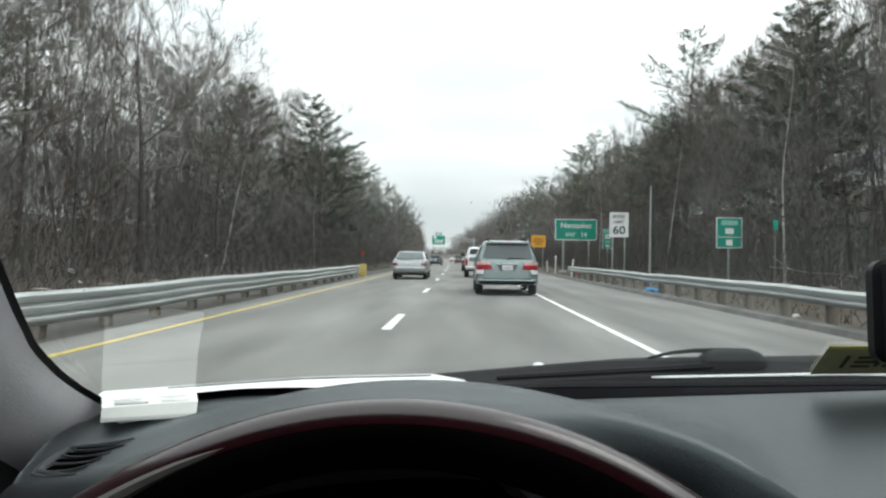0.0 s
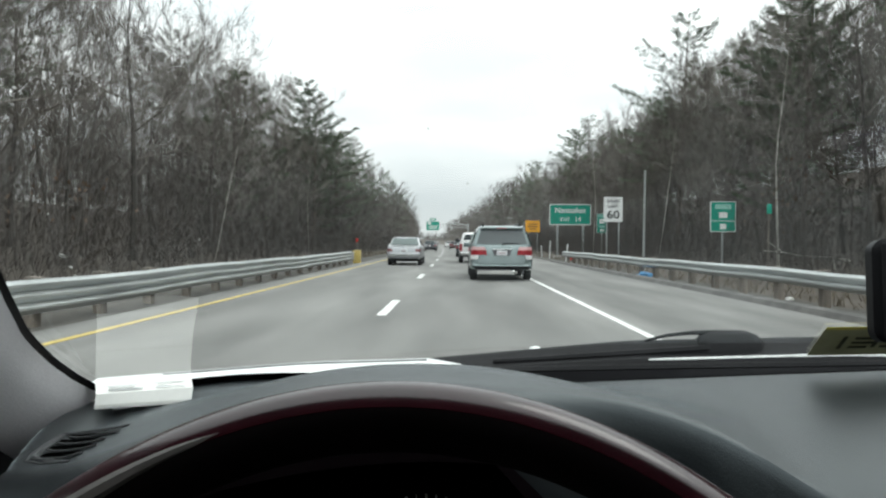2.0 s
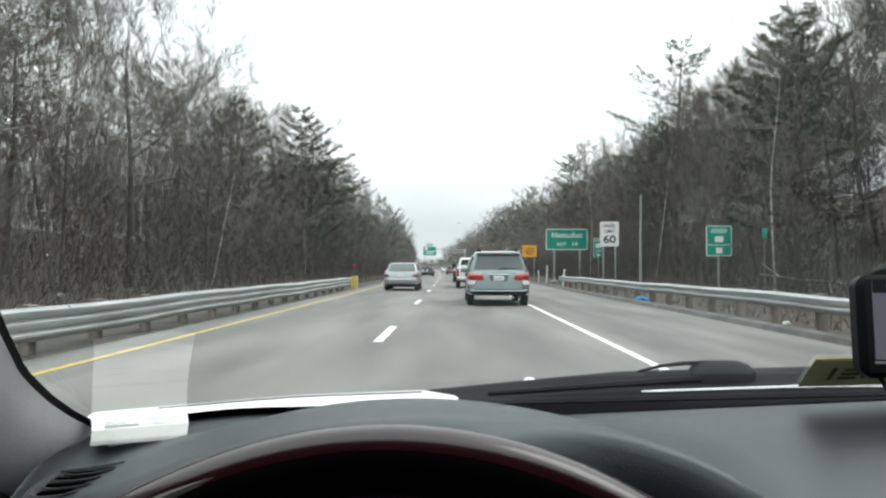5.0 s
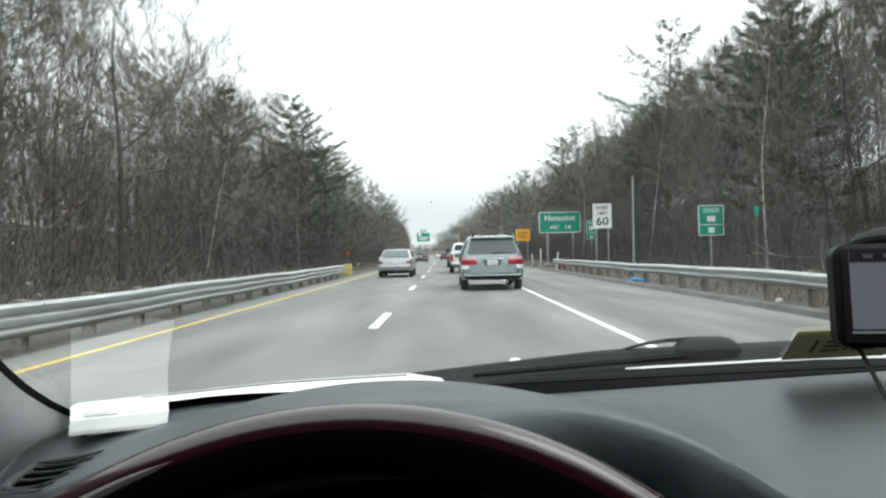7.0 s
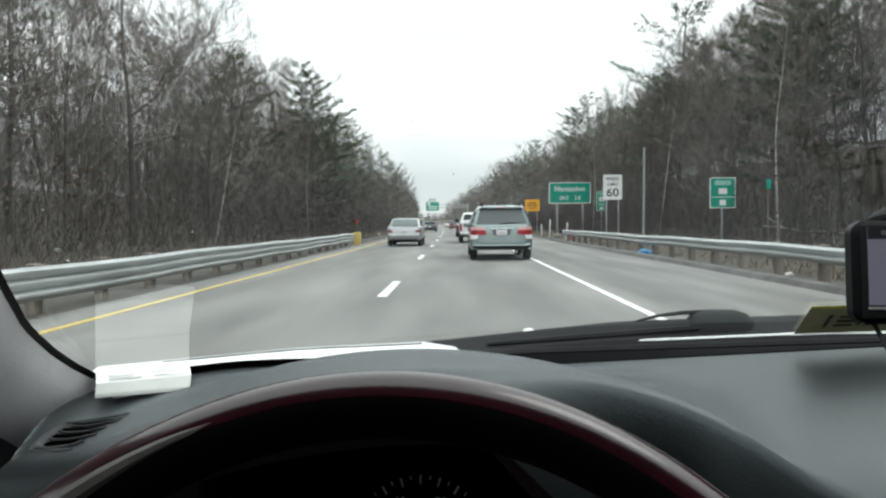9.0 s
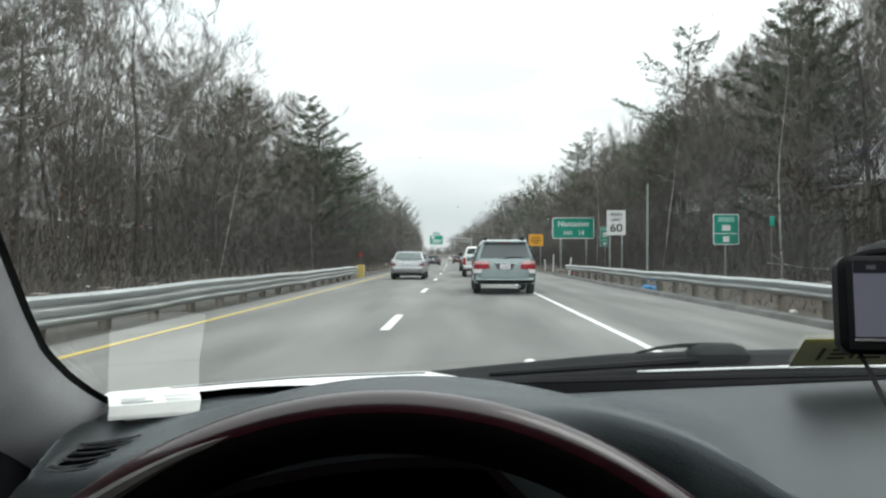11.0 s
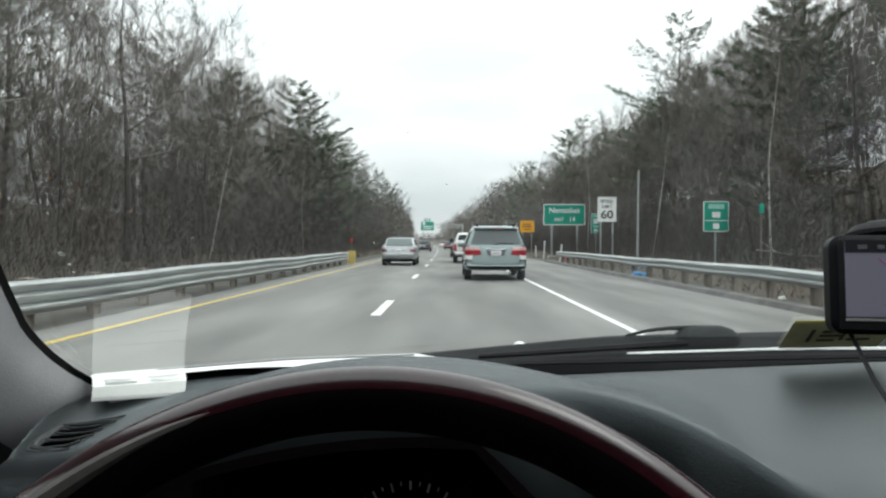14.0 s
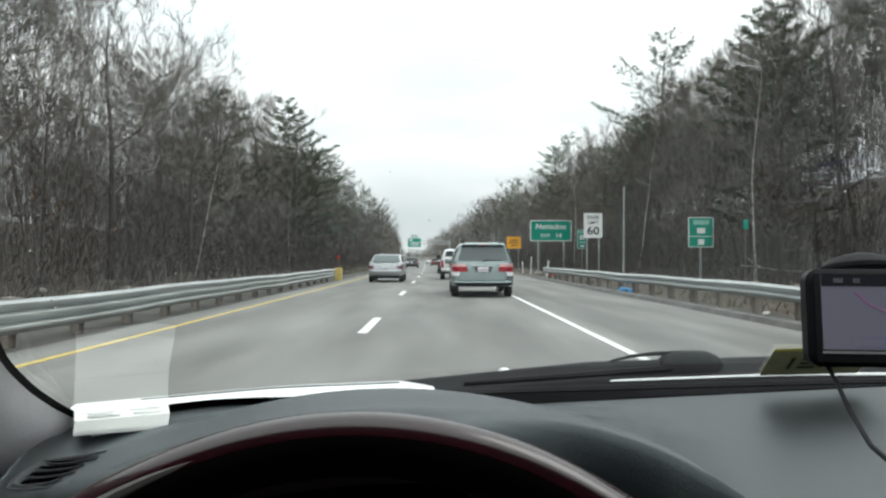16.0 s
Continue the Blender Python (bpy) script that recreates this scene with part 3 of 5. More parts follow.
branch = empty("fallen_branch", 10.2, 24.0, hill(10.2, 24.0), "pale bare fallen branch lying on the bank", "branch")
part("limb", tube([(0, 0, 0.85), (0.7, 0.1, 0.78), (1.5, 0.3, 0.66), (2.5, 0.4, 0.62), (3.2, 0.7, 0.50)], [0.015, 0.03, 0.035, 0.045, 0.06], 7), M_PALE, branch)
part("side_shoot", tube([(0.7, 0.1, 0.78), (0.4, 0.3, 1.05), (0.3, 0.5, 1.2)], [0.02, 0.012, 0.005], 5), M_PALE, branch)
part("stub", tube([(2.5, 0.4, 0.66), (2.6, 0.4, -0.1)], [0.03, 0.03], 5), M_PALE, branch)

# yellow end marker with a red reflector where the left rail stops
mk = empty("rail_end_marker", -5.6 + bend(41), 41, -0.06, "yellow rail end block with a red reflector on a stalk", "marker post")
part("block", box(0.42, 0.35, 0.75, 0, 0, 0.40, 0.03), M_YELLOW_LINE, mk, "faded yellow block")
part("stalk", tube([(0, 0, 0.7), (0, 0, 1.35)], 0.022, 6), M_POST, mk)
part("reflector", box(0.14, 0.02, 0.2, 0, -0.03, 1.36, 0.01), M_RED, mk, "red reflector")

# litter at the foot of the right rail
def crumple(name, x, y, size, material, label, seed):
    r2 = random.Random(seed)
    bm = bmesh.new()
    bmesh.ops.create_icosphere(bm, subdivisions=2, radius=1.0)
    for v in bm.verts:
        k = 0.75 + 0.4 * r2.random()
        v.co = Vector((v.co.x * size[0] * k, v.co.y * size[1] * k, max(-0.3, v.co.z) * size[2] * k))
    ob = part(name, bm, material, None, smooth=False)
    low = min(v.co.z for v in ob.data.vertices)
    ob.matrix_basis = pose(x + bend(y), y, hill(x + bend(y), y) - low + 0.05)
    tagged(ob, label, "litter")


crumple("tarpaulin_scrap", 6.85, 26.0, (0.30, 0.5, 0.16), M_BLUE, "crumpled bright blue tarpaulin scrap by the rail", 3)
crumple("red_scrap", 7.9, 49.5, (0.16, 0.2, 0.12), M_RED, "torn red plastic scrap on the verge", 5)
crumple("white_bag", 7.15, 15.5, (0.10, 0.12, 0.07), M_PAPER, "crumpled white bag on the verge", 9)


# ---- the woods ----
class Mesher:
    """Collects vertices and faces for one raw mesh."""

    def __init__(self):
        self.v, self.f = [], []

    def limb(self, pts, radii, sides):
        base = len(self.v)
        for i, p in enumerate(pts):
            d = (pts[min(i + 1, len(pts) - 1)] - pts[max(i - 1, 0)]).normalized()
            u = d.cross(Vector((0.1, 0.2, 1)) if abs(d.z) < 0.9 else Vector((1, 0.1, 0))).normalized()
            w = d.cross(u)
            for k in range(sides):
                a = 2 * math.pi * k / sides
                self.v.append(tuple(p + radii[i] * (math.cos(a) * u + math.sin(a) * w)))
        for i in range(len(pts) - 1):
            for k in range(sides):
                a, b = base + i * sides + k, base + i * sides + (k + 1) % sides
                self.f.append((a, b, b + sides, a + sides))

    def spike(self, p, q, r):
        """A pointed twig of three faces."""
        d = (q - p).normalized()
        u = d.cross(Vector((0.1, 0.2, 1)) if abs(d.z) < 0.9 else Vector((1, 0.1, 0))).normalized()
        w = d.cross(u)
        base = len(self.v)
        for a in (0, 2.1, 4.2):
            self.v.append(tuple(p + r * (math.cos(a) * u + math.sin(a) * w)))
        self.v.append(tuple(q))
        for k in range(3):
            self.f.append((base + k, base + (k + 1) % 3, base + 3))

    def blade(self, p, q, w):
        """A flat pointed leaf or needle bundle."""
        d = (q - p).normalized()
        u = d.cross(Vector((0.3, 0.2, 1))).normalized() * w
        base = len(self.v)
        self.v += [tuple(p - u * 0.5), tuple(p + u * 0.5), tuple(q)]
        self.f.append((base, base + 1, base + 2))


def wander(rnd, p, d, length, n, bendy, lift):
    pts, step = [p.copy()], length / n
    for _ in range(n):
        d = (d + Vector((rnd.uniform(-1, 1), rnd.uniform(-1, 1), rnd.uniform(-1, 1))) * bendy + Vector((0, 0, lift))).normalized()
        p = p + d * step
        pts.append(p.copy())
    return pts


def side_way(rnd, d, angle):
    u = d.cross(Vector((rnd.uniform(-1, 1), rnd.uniform(-1, 1), rnd.uniform(-1, 1)))).normalized()
    return (d * math.cos(angle) + u * math.sin(angle)).normalized()


def twig_spray(rnd, crown, way, count, long, wide):
    """Fine twigs along a short branch, pointing on and a little up."""
    n = len(way) - 1
    for w in range(count):
        u = rnd.uniform(0.15, 1.0) * n
        k = min(n - 1, int(u))
        o = way[k].lerp(way[k + 1], u - k)
        td = side_way(rnd, (way[k + 1] - way[k]).normalized(), radians(rnd.uniform(12, 60)))
        crown.blade(o, o + (td + Vector((0, 0, 0.22))) * rnd.uniform(0.45, 1.0) * long, wide)


def bare_tree_meshes(seed, h, limbs, low, wide, crook=0.10, stems=1, bark=None, girth=0.0092, twigs=8, tall=0.42):
    """A leafless hardwood: limbs that climb to a rounded crown, each with branches, branchlets and a haze of twigs."""
    rnd = random.Random(seed)
    trunk, crown = Mesher(), Mesher()
    for j in range(stems):
        a0 = 2.1 * j + rnd.uniform(0, 1)
        tilt = 0.0 if stems == 1 else 0.20
        p0 = Vector((math.cos(a0) * 0.12 * (stems > 1), math.sin(a0) * 0.12 * (stems > 1), -0.3))
        d0 = Vector((math.cos(a0) * tilt + rnd.uniform(-0.04, 0.04), math.sin(a0) * tilt + rnd.uniform(-0.04, 0.04), 1)).normalized()
        n = 8
        hh = h * 0.86 * (1 if stems == 1 else rnd.uniform(0.85, 1.0))
        pts = wander(rnd, p0, d0, hh, n, 0.045 + 0.35 * crook, 0.03)
        r0 = h * girth / (1 if stems == 1 else 1.35)
        radii = [r0 * (1.35 if i == 0 else 1 - 0.90 * (i / n) ** 0.9) for i in range(n + 1)]
        trunk.limb(pts, radii, 6)
        axis = pts[n // 2 + 1]
        mid = Vector((axis.x, axis.y, h * (1 - tall)))
        count = limbs if stems == 1 else max(5, limbs * 2 // 3)
        for i in range(count):
            t = low + (0.93 - low) * ((i + rnd.random()) / count) ** 0.9
            k = min(n - 1, int(t * n))
            p = pts[k].lerp(pts[k + 1], t * n - k)
            az = 2.4 * i + rnd.uniform(-0.5, 0.5)
            up = -0.35 + 1.30 * ((i + rnd.random()) / count)
            cz = math.sin(max(-0.4, min(1.45, up * 1.35)))
            cr = math.sqrt(max(0.05, 1 - cz * cz)) * rnd.uniform(0.75, 1.08)
            goal = mid + Vector((math.cos(az) * cr * wide * h, math.sin(az) * cr * wide * h, cz * tall * h * rnd.uniform(0.88, 1.03)))
            if goal.z < p.z + 0.4:
                goal.z = p.z + 0.4
            run = goal - p
            length = run.length
            way, m = [p], 5
            for q in range(1, m + 1):
                u = q / m
                bow = Vector((run.x, run.y, 0)) * (u ** 0.8 - u) * 0.9
                way.append(p + run * u + bow + Vector((rnd.uniform(-1, 1), rnd.uniform(-1, 1), rnd.uniform(-0.7, 0.7))) * length * crook * (0.4 + 0.6 * u))
            br = max(0.018, radii[k] * 0.46)
            crown.limb(way, [br, br * 0.85, br * 0.66, br * 0.48, br * 0.30, br * 0.14], 4)
            for q in range(7):
                u = (0.22 + 0.78 * (q + rnd.random()) / 7) * m
                e = min(m - 1, int(u))
                o = way[e].lerp(way[e + 1], u - e)
                sd = side_way(rnd, (way[e + 1] - way[e]).normalized(), radians(rnd.uniform(25, 62)))
                sl = h * rnd.uniform(0.10, 0.19) * (1.15 - 0.09 * u)
                sp = wander(rnd, o, sd, sl, 3, 0.10 + 0.6 * crook, 0.14)
                sr = max(0.008, br * 0.30 * (1.1 - 0.14 * u))
                crown.limb(sp, [sr, sr * 0.75, sr * 0.5, sr * 0.25], 3)
                for w in range(5):
                    v = rnd.uniform(0.2, 1.0) * 3
                    f = min(2, int(v))
                    so = sp[f].lerp(sp[f + 1], v - f)
                    bd = side_way(rnd, (sp[f + 1] - sp[f]).normalized(), radians(rnd.uniform(20, 58)))
                    bl = wander(rnd, so, bd, sl * rnd.uniform(0.35, 0.6), 1, 0.1, 0.15)
                    crown.spike(bl[0], bl[1], 0.0085)
                    twig_spray(rnd, crown, bl, twigs, 0.062 * h, 0.017)
                twig_spray(rnd, crown, sp, twigs, 0.07 * h, 0.018)
    return (raw_mesh("trunk", trunk.v, trunk.f, bark or M_BARK), raw_mesh("crown", crown.v, crown.f, M_TWIG))


def pine_meshes(seed, h, bare, reach, dense=1.0):
    """A white pine: whorls of nearly level limbs, each with side shoots that carry flat tufts of soft needles."""
    rnd = random.Random(seed)
    trunk, crown = Mesher(), Mesher()
    n = 10
    pts = wander(rnd, Vector((0, 0, -0.3)), Vector((rnd.uniform(-0.03, 0.03), 0, 1)), h, n, 0.018, 0.04)
    radii = [h * 0.012 * (1 - 0.93 * i / n) for i in range(n + 1)]
    trunk.limb(pts, radii, 7)
    z = bare
    while z < 0.985:
        i = min(n - 1, int(z * n))
        p = pts[i].lerp(pts[i + 1], z * n - i)
        k = rnd.randint(3, 5)
        a0 = rnd.uniform(0, 6.3)
        v = (z - bare) / (1 - bare)
        full = reach * (1 - v ** 1.9) * (0.75 + 0.5 * min(1.0, 3 * v)) + 0.5
        for j in range(k):
            a = a0 + 6.283 * j / k + rnd.uniform(-0.5, 0.5)
            length = full * rnd.uniform(0.45, 1.15)
            d = Vector((math.cos(a), math.sin(a), 0.05 + 0.5 * v + rnd.uniform(-0.12, 0.15))).normalized()
            bp = wander(rnd, p, d, length, 4, 0.10, 0.06)
            r = max(0.016, radii[i] * 0.30)
            trunk.limb(bp, [r, r * 0.8, r * 0.55, r * 0.4, r * 0.2], 3)
            shoots = max(4, int(length * 4.2 * dense))
            flat = Vector((-math.sin(a), math.cos(a), 0))
            for c in range(shoots):
                u = (0.30 + 0.70 * (c + rnd.random()) / shoots) * 4
                q = min(3, int(u))
                o = bp[q].lerp(bp[q + 1], u - q)
                side = (1 if c % 2 else -1) * (0.30 + 0.22 * length) * (1.25 - 0.24 * u) * rnd.uniform(0.4, 1.1)
                tip = o + flat * side + d * rnd.uniform(0.15, 0.5) + Vector((0, 0, rnd.uniform(0.0, 0.25)))
                trunk.spike(o, tip, 0.010)
                for e in range(2):
                    m = o.lerp(tip, (0.62, 1.0)[e])
                    for s in range(17):
                        t = Vector((rnd.gauss(0, 1), rnd.gauss(0, 1), rnd.gauss(0.20, 0.28))).normalized()
                        st = m + Vector((rnd.uniform(-1, 1), rnd.uniform(-1, 1), rnd.uniform(-0.35, 0.35))) * 0.13
                        crown.blade(st, st + (t + d * 0.45) * rnd.uniform(0.13, 0.33), 0.042)
        z += rnd.uniform(0.040, 0.070)
    return (raw_mesh("trunk", trunk.v, trunk.f, M_PINEBARK), raw_mesh("crown", crown.v, crown.f, M_NEEDLE))


def plant(kind, meshes, x, y, scale, turn, label, category="tree", group="trees beside the road", lean=0.0):
    z = hill(x, y)
    e = empty(kind, x, y, z - 0.05, label, category, group)
    e.rotation_euler = (radians(lean), radians(-lean * 0.6), turn)
    e.scale = (scale * 1.0, scale * 1.0, scale)
    for name, me in zip(("trunk", "crown"), meshes):
        o = new(name, me)
        o.parent = e
    return e


BARE = [bare_tree_meshes(sd, 12.0, lm, lo, wd, ck, st) for sd, lm, lo, wd, ck, st in
        ((11, 13, 0.30, 0.31, 0.09, 1), (12, 13, 0.26, 0.28, 0.07, 1), (13, 12, 0.40, 0.29, 0.09, 1), (14, 14, 0.30, 0.36, 0.12, 1),
         (15, 9, 0.25, 0.28, 0.08, 3), (16, 10, 0.32, 0.27, 0.08, 2))]
BIRCH = bare_tree_meshes(31, 11.0, 7, 0.50, 0.15, 0.05, 1, M_PALE, 0.0050, 4)
OAK = bare_tree_meshes(41, 13.0, 13, 0.26, 0.40, 0.16, 1, None, 0.0125)
PINES = [pine_meshes(21, 17.0, 0.30, 4.4, 1.15), pine_meshes(22, 15.0, 0.16, 4.0, 1.1), pine_meshes(23, 18.0, 0.42, 4.8, 0.9), pine_meshes(24, 12.0, 0.08, 3.2, 1.1)]
L_BARE = ("leafless grey-brown hardwood tree at the edge of the woods", "slender leafless tree with fine upright twigs",
          "tall leafless hardwood with a bare lower trunk", "broad leafless tree with spreading limbs",
          "leafless tree with several stems from one root", "many-stemmed leafless tree in dense woods")
L_PINE = ("tall white pine with level sprays of needles", "dense dark green pine with low limbs",
          "tall pine with a bare trunk and a sparse crown", "young bushy dark green pine")

wood = random.Random(77)
PINE_SPOTS = [  # side, distance from the road's middle, y, which pine, size
    (-1, 17.5, 24, 2, 0.72), (-1, 11.8, 60, 1, 0.90), (-1, 13.5, 66, 0, 0.9), (-1, 12.0, 73, 3, 1.0),
    (-1, 15, 48, 1, 0.8), (-1, 13.0, 97, 1, 1.0), (-1, 12.5, 150, 1, 1.0),
    (1, 17.3, 24, 2, 0.85), (1, 15.8, 33, 1, 0.85), (1, 15.5, 50, 0, 0.98), (1, 16.8, 57, 1, 0.81), (1, 15.3, 83, 2, 0.85), (1, 16.3, 93, 0, 0.90),
    (1, 18.8, 40, 0, 0.85), (1, 17.8, 18, 1, 0.85), (1, 19.8, 28, 2, 0.90), (1, 14.8, 128, 0, 0.90), (1, 15.3, 139, 1, 0.90), (1, 14.3, 175, 0, 0.90),
    (1, 21.8, 46, 1, 0.90), (1, 22.8, 66, 0, 0.90), (-1, 20, 28, 0, 0.9), (-1, 21, 55, 2, 0.9), (-1, 19, 84, 1, 0.9)]
for side, off, y, which, size in PINE_SPOTS:
    plant("pine_tree", PINES[which], side * off + bend(y), y, size, wood.uniform(0, 6.3), L_PINE[which])

ROWS = {-1: ((10.9, 4.6, 0.28, 0.46), (13.2, 6.6, 0.60, 0.88), (17.0, 6.4, 0.98, 1.20)),
        1: ((12.4, 4.8, 0.30, 0.48), (14.6, 6.6, 0.62, 0.90), (18.6, 6.2, 0.96, 1.16), (23.5, 6.6, 1.0, 1.2))}
for side in (-1, 1):
    for row, (off, gap, lo, hi) in enumerate(ROWS[side]):
        y = 4.0 + row * 2.1
        while y < 132:
            x = side * (off + wood.uniform(-1.5, 1.5)) + bend(y)
            k = wood.randrange(6)
            plant("bare_tree", BARE[k], x, y, wood.uniform(lo, hi), wood.uniform(0, 6.3), L_BARE[k], lean=wood.uniform(-4, 4))
            y += gap * wood.uniform(0.7, 1.35)
for x, y, k, t in ((-12.2, 27, 0.95, 2.0), (-12.4, 17, 0.82, 0.6), (-13.0, 38, 0.92, 5.2), (-12.0, 50, 0.95, 4.1), (-13.5, 78, 0.9, 3.0), (-12.5, 108, 0.9, 1.1),
                   (14.5, 38, 0.85, 1.0), (15.5, 27, 0.85, 3.3), (14.6, 64, 0.9, 0.2), (15.2, 88, 0.9, 2.2), (14.8, 115, 0.9, 5.0), (16.5, 47, 0.95, 4.4)):
    plant("oak_tree", OAK, x + bend(y), y, k, t, "old leafless oak with wide crooked limbs")
for x, y, s, t, ln in ((10.9, 24.5, 0.85, 0.3, -7), (11.5, 41, 0.9, 1.9, 5), (-10.3, 30.5, 0.75, 2.2, 8), (11.2, 58, 0.95, 4, -4), (-10.6, 52, 0.8, 1, -6)):
    plant("birch_tree", BIRCH, x + bend(y), y, s, t, "slim pale birch leaning out of the woods", lean=ln)


def far_woods():
    """The woods deeper in and farther along, where single trees cannot be told apart."""
    rnd = random.Random(5)
    m = Mesher()

    def small(x, y, h, near, low=0.28):
        base = Vector((x, y, hill(x, y) - 0.2))
        tip = base + Vector((rnd.uniform(-0.6, 0.6), rnd.uniform(-0.6, 0.6), h))
        r = h * (0.0035 if near else 0.006)
        m.limb([base, base.lerp(tip, 0.5), tip], [r, r * 0.7, 0.02], 3)
        for k in range(11):
            t = low + (0.90 - low) * (k + rnd.random()) / 11
            p = base.lerp(tip, t)
            a = 2.4 * k + rnd.uniform(-0.6, 0.6)
            wide = h * 0.24 * math.sin(math.pi * min(0.95, 0.30 + 0.62 * t)) ** 0.7 * rnd.uniform(0.7, 1.15)
            q = p + Vector((math.cos(a) * wide, math.sin(a) * wide, min(h * 0.30, (1.0 - t) * h * 0.95) * rnd.uniform(0.7, 1.05)))
            m.spike(p, q, 0.030)
            for w in range(15 if near else 14):
                o = p.lerp(q, rnd.uniform(0.30, 1))
                e = o + Vector((rnd.gauss(0, 0.5), rnd.gauss(0, 0.5), rnd.uniform(-0.1, 1.0))) * rnd.uniform(0.6, 1.5)
                m.blade(o, e, 0.045 if near else 0.085)

    for side in (-1, 1):
        for off, gap in ((21, 2.2), (24, 2.2), (28, 2.3), (34, 2.6), (42, 3.2)):
            y = 0.0
            while y < 140:
                x = side * (off + rnd.uniform(-2, 2)) + bend(y)
                small(x, y, rnd.uniform(10.5, 15) * (0.78 if side < 0 else 1.0) - 0.9 * max(0.0, hill(x, y) - 1.5), True)
                y += gap * rnd.uniform(0.6, 1.4)
        for off, gap in ((10.8, 3.0), (13.5, 3.2), (17, 3.6), (22, 4.5)):
            y = 132.0
            while y < 560:
                g = 1 + (y - 132) / 260
                small(side * (off + (2.4 if side > 0 else 0) + rnd.uniform(-1.3, 1.3)) + bend(y), y, rnd.uniform(9.0, 13.0) * (1.28 if side > 0 else 1.0), False)
                y += gap * g * rnd.uniform(0.6, 1.4)
    # thickets on the crest of the left slope
    for off, gap in ((30, 1.5), (38, 1.5), (47, 1.5)):
        y = 14.0
        while y < 135:
            small(-(off + rnd.uniform(-2, 2)) + bend(y), y, rnd.uniform(4.0, 7.5), False, -0.02)
            y += gap * rnd.uniform(0.6, 1.4)
    y = 565.0
    for k in range(190):
        yy = y + rnd.uniform(0, 70)
        small(bend(yy) + rnd.uniform(-30, 45) + 20, yy, rnd.uniform(5.5, 10.5), False)
    ob = new("far_woods", raw_mesh("far_woods", m.v, m.f, M_TWIG))
    tagged(ob, "dense leafless brown woods farther along the road", "woods", kind="stuff")


def undergrowth():
    """Thin saplings, whips and brambles under and before the trees."""
    rnd = random.Random(15)
    m, leaf, grass = Mesher(), Mesher(), Mesher()
    for side in (-1, 1):
        for k in range(8400):
            y = 2 + 150 * rnd.random() ** 1.15
            s = side * ((8.6 if side < 0 else 9.8) + 19 * rnd.random() ** 1.7)
            x = s + bend(y)
            h = rnd.uniform(1.2, 6.0) * min(1.25, 0.35 + 0.25 * (abs(s) - (8.6 if side < 0 else 9.8)))
            p = Vector((x, y, hill(x, y) - 0.05))
            q = p + Vector((rnd.uniform(-0.5, 0.5) * h * 0.9, rnd.uniform(-0.5, 0.5) * h * 0.9, h))
            m.spike(p, q, 0.003 + 0.0013 * h)
            for w in range(int(10 + 5.0 * h)):
                o = p.lerp(q, rnd.uniform(0.10, 0.98))
                e = o + Vector((rnd.uniform(-1, 1), rnd.uniform(-1, 1), rnd.uniform(-0.1, 1.0))) * rnd.uniform(0.25, 0.8)
                m.blade(o, e, 0.0145)
        for k in range(26 if side < 0 else 7):
            y, s = rnd.uniform(8, 120), side * rnd.uniform(10.0, 15.0)
            c = Vector((s + bend(y), y, hill(s + bend(y), y) + rnd.uniform(1.0, 3.2)))
            for j in range(70):
                o = c + Vector((rnd.gauss(0, 0.6), rnd.gauss(0, 0.6), rnd.gauss(0, 0.5)))
                e = o + Vector((rnd.uniform(-1, 1), rnd.uniform(-1, 1), rnd.uniform(-1, 1))) * 0.13
                leaf.blade(o, e, 0.09)
        for k in range(5200 if side < 0 else 3000):
            y = 4 + 140 * rnd.random() ** 1.3
            s = side * (7.0 + 2.0 * rnd.random() ** 1.4 if side < 0 else 7.4 + 2.4 * rnd.random() ** 1.4)
            x = s + bend(y)
            thick = 0.35 + 0.65 * max(0.0, noise.noise((x * 0.3, y * 0.12, 3.0)) + 0.35)
            p = Vector((x, y, hill(x, y) - 0.02))
            grass.blade(p, p + Vector((rnd.uniform(-0.2, 0.2), rnd.uniform(-0.2, 0.2), rnd.uniform(0.12, 0.55) * thick)), 0.035)
    tagged(new("undergrowth", raw_mesh("undergrowth", m.v, m.f, M_BRUSH)), "tangle of thin bare saplings and brambles", "undergrowth", kind="stuff")
    tagged(new("dead_leaves", raw_mesh("dead_leaves", leaf.v, leaf.f, M_RUST)), "rust-brown dead oak leaves still on low branches", "leaves", kind="stuff")
    tagged(new("dry_grass", raw_mesh("dry_grass", grass.v, grass.f, M_GRASS)), "straw-coloured dry grass along the verge", "grass", kind="stuff")


far_woods()
undergrowth()


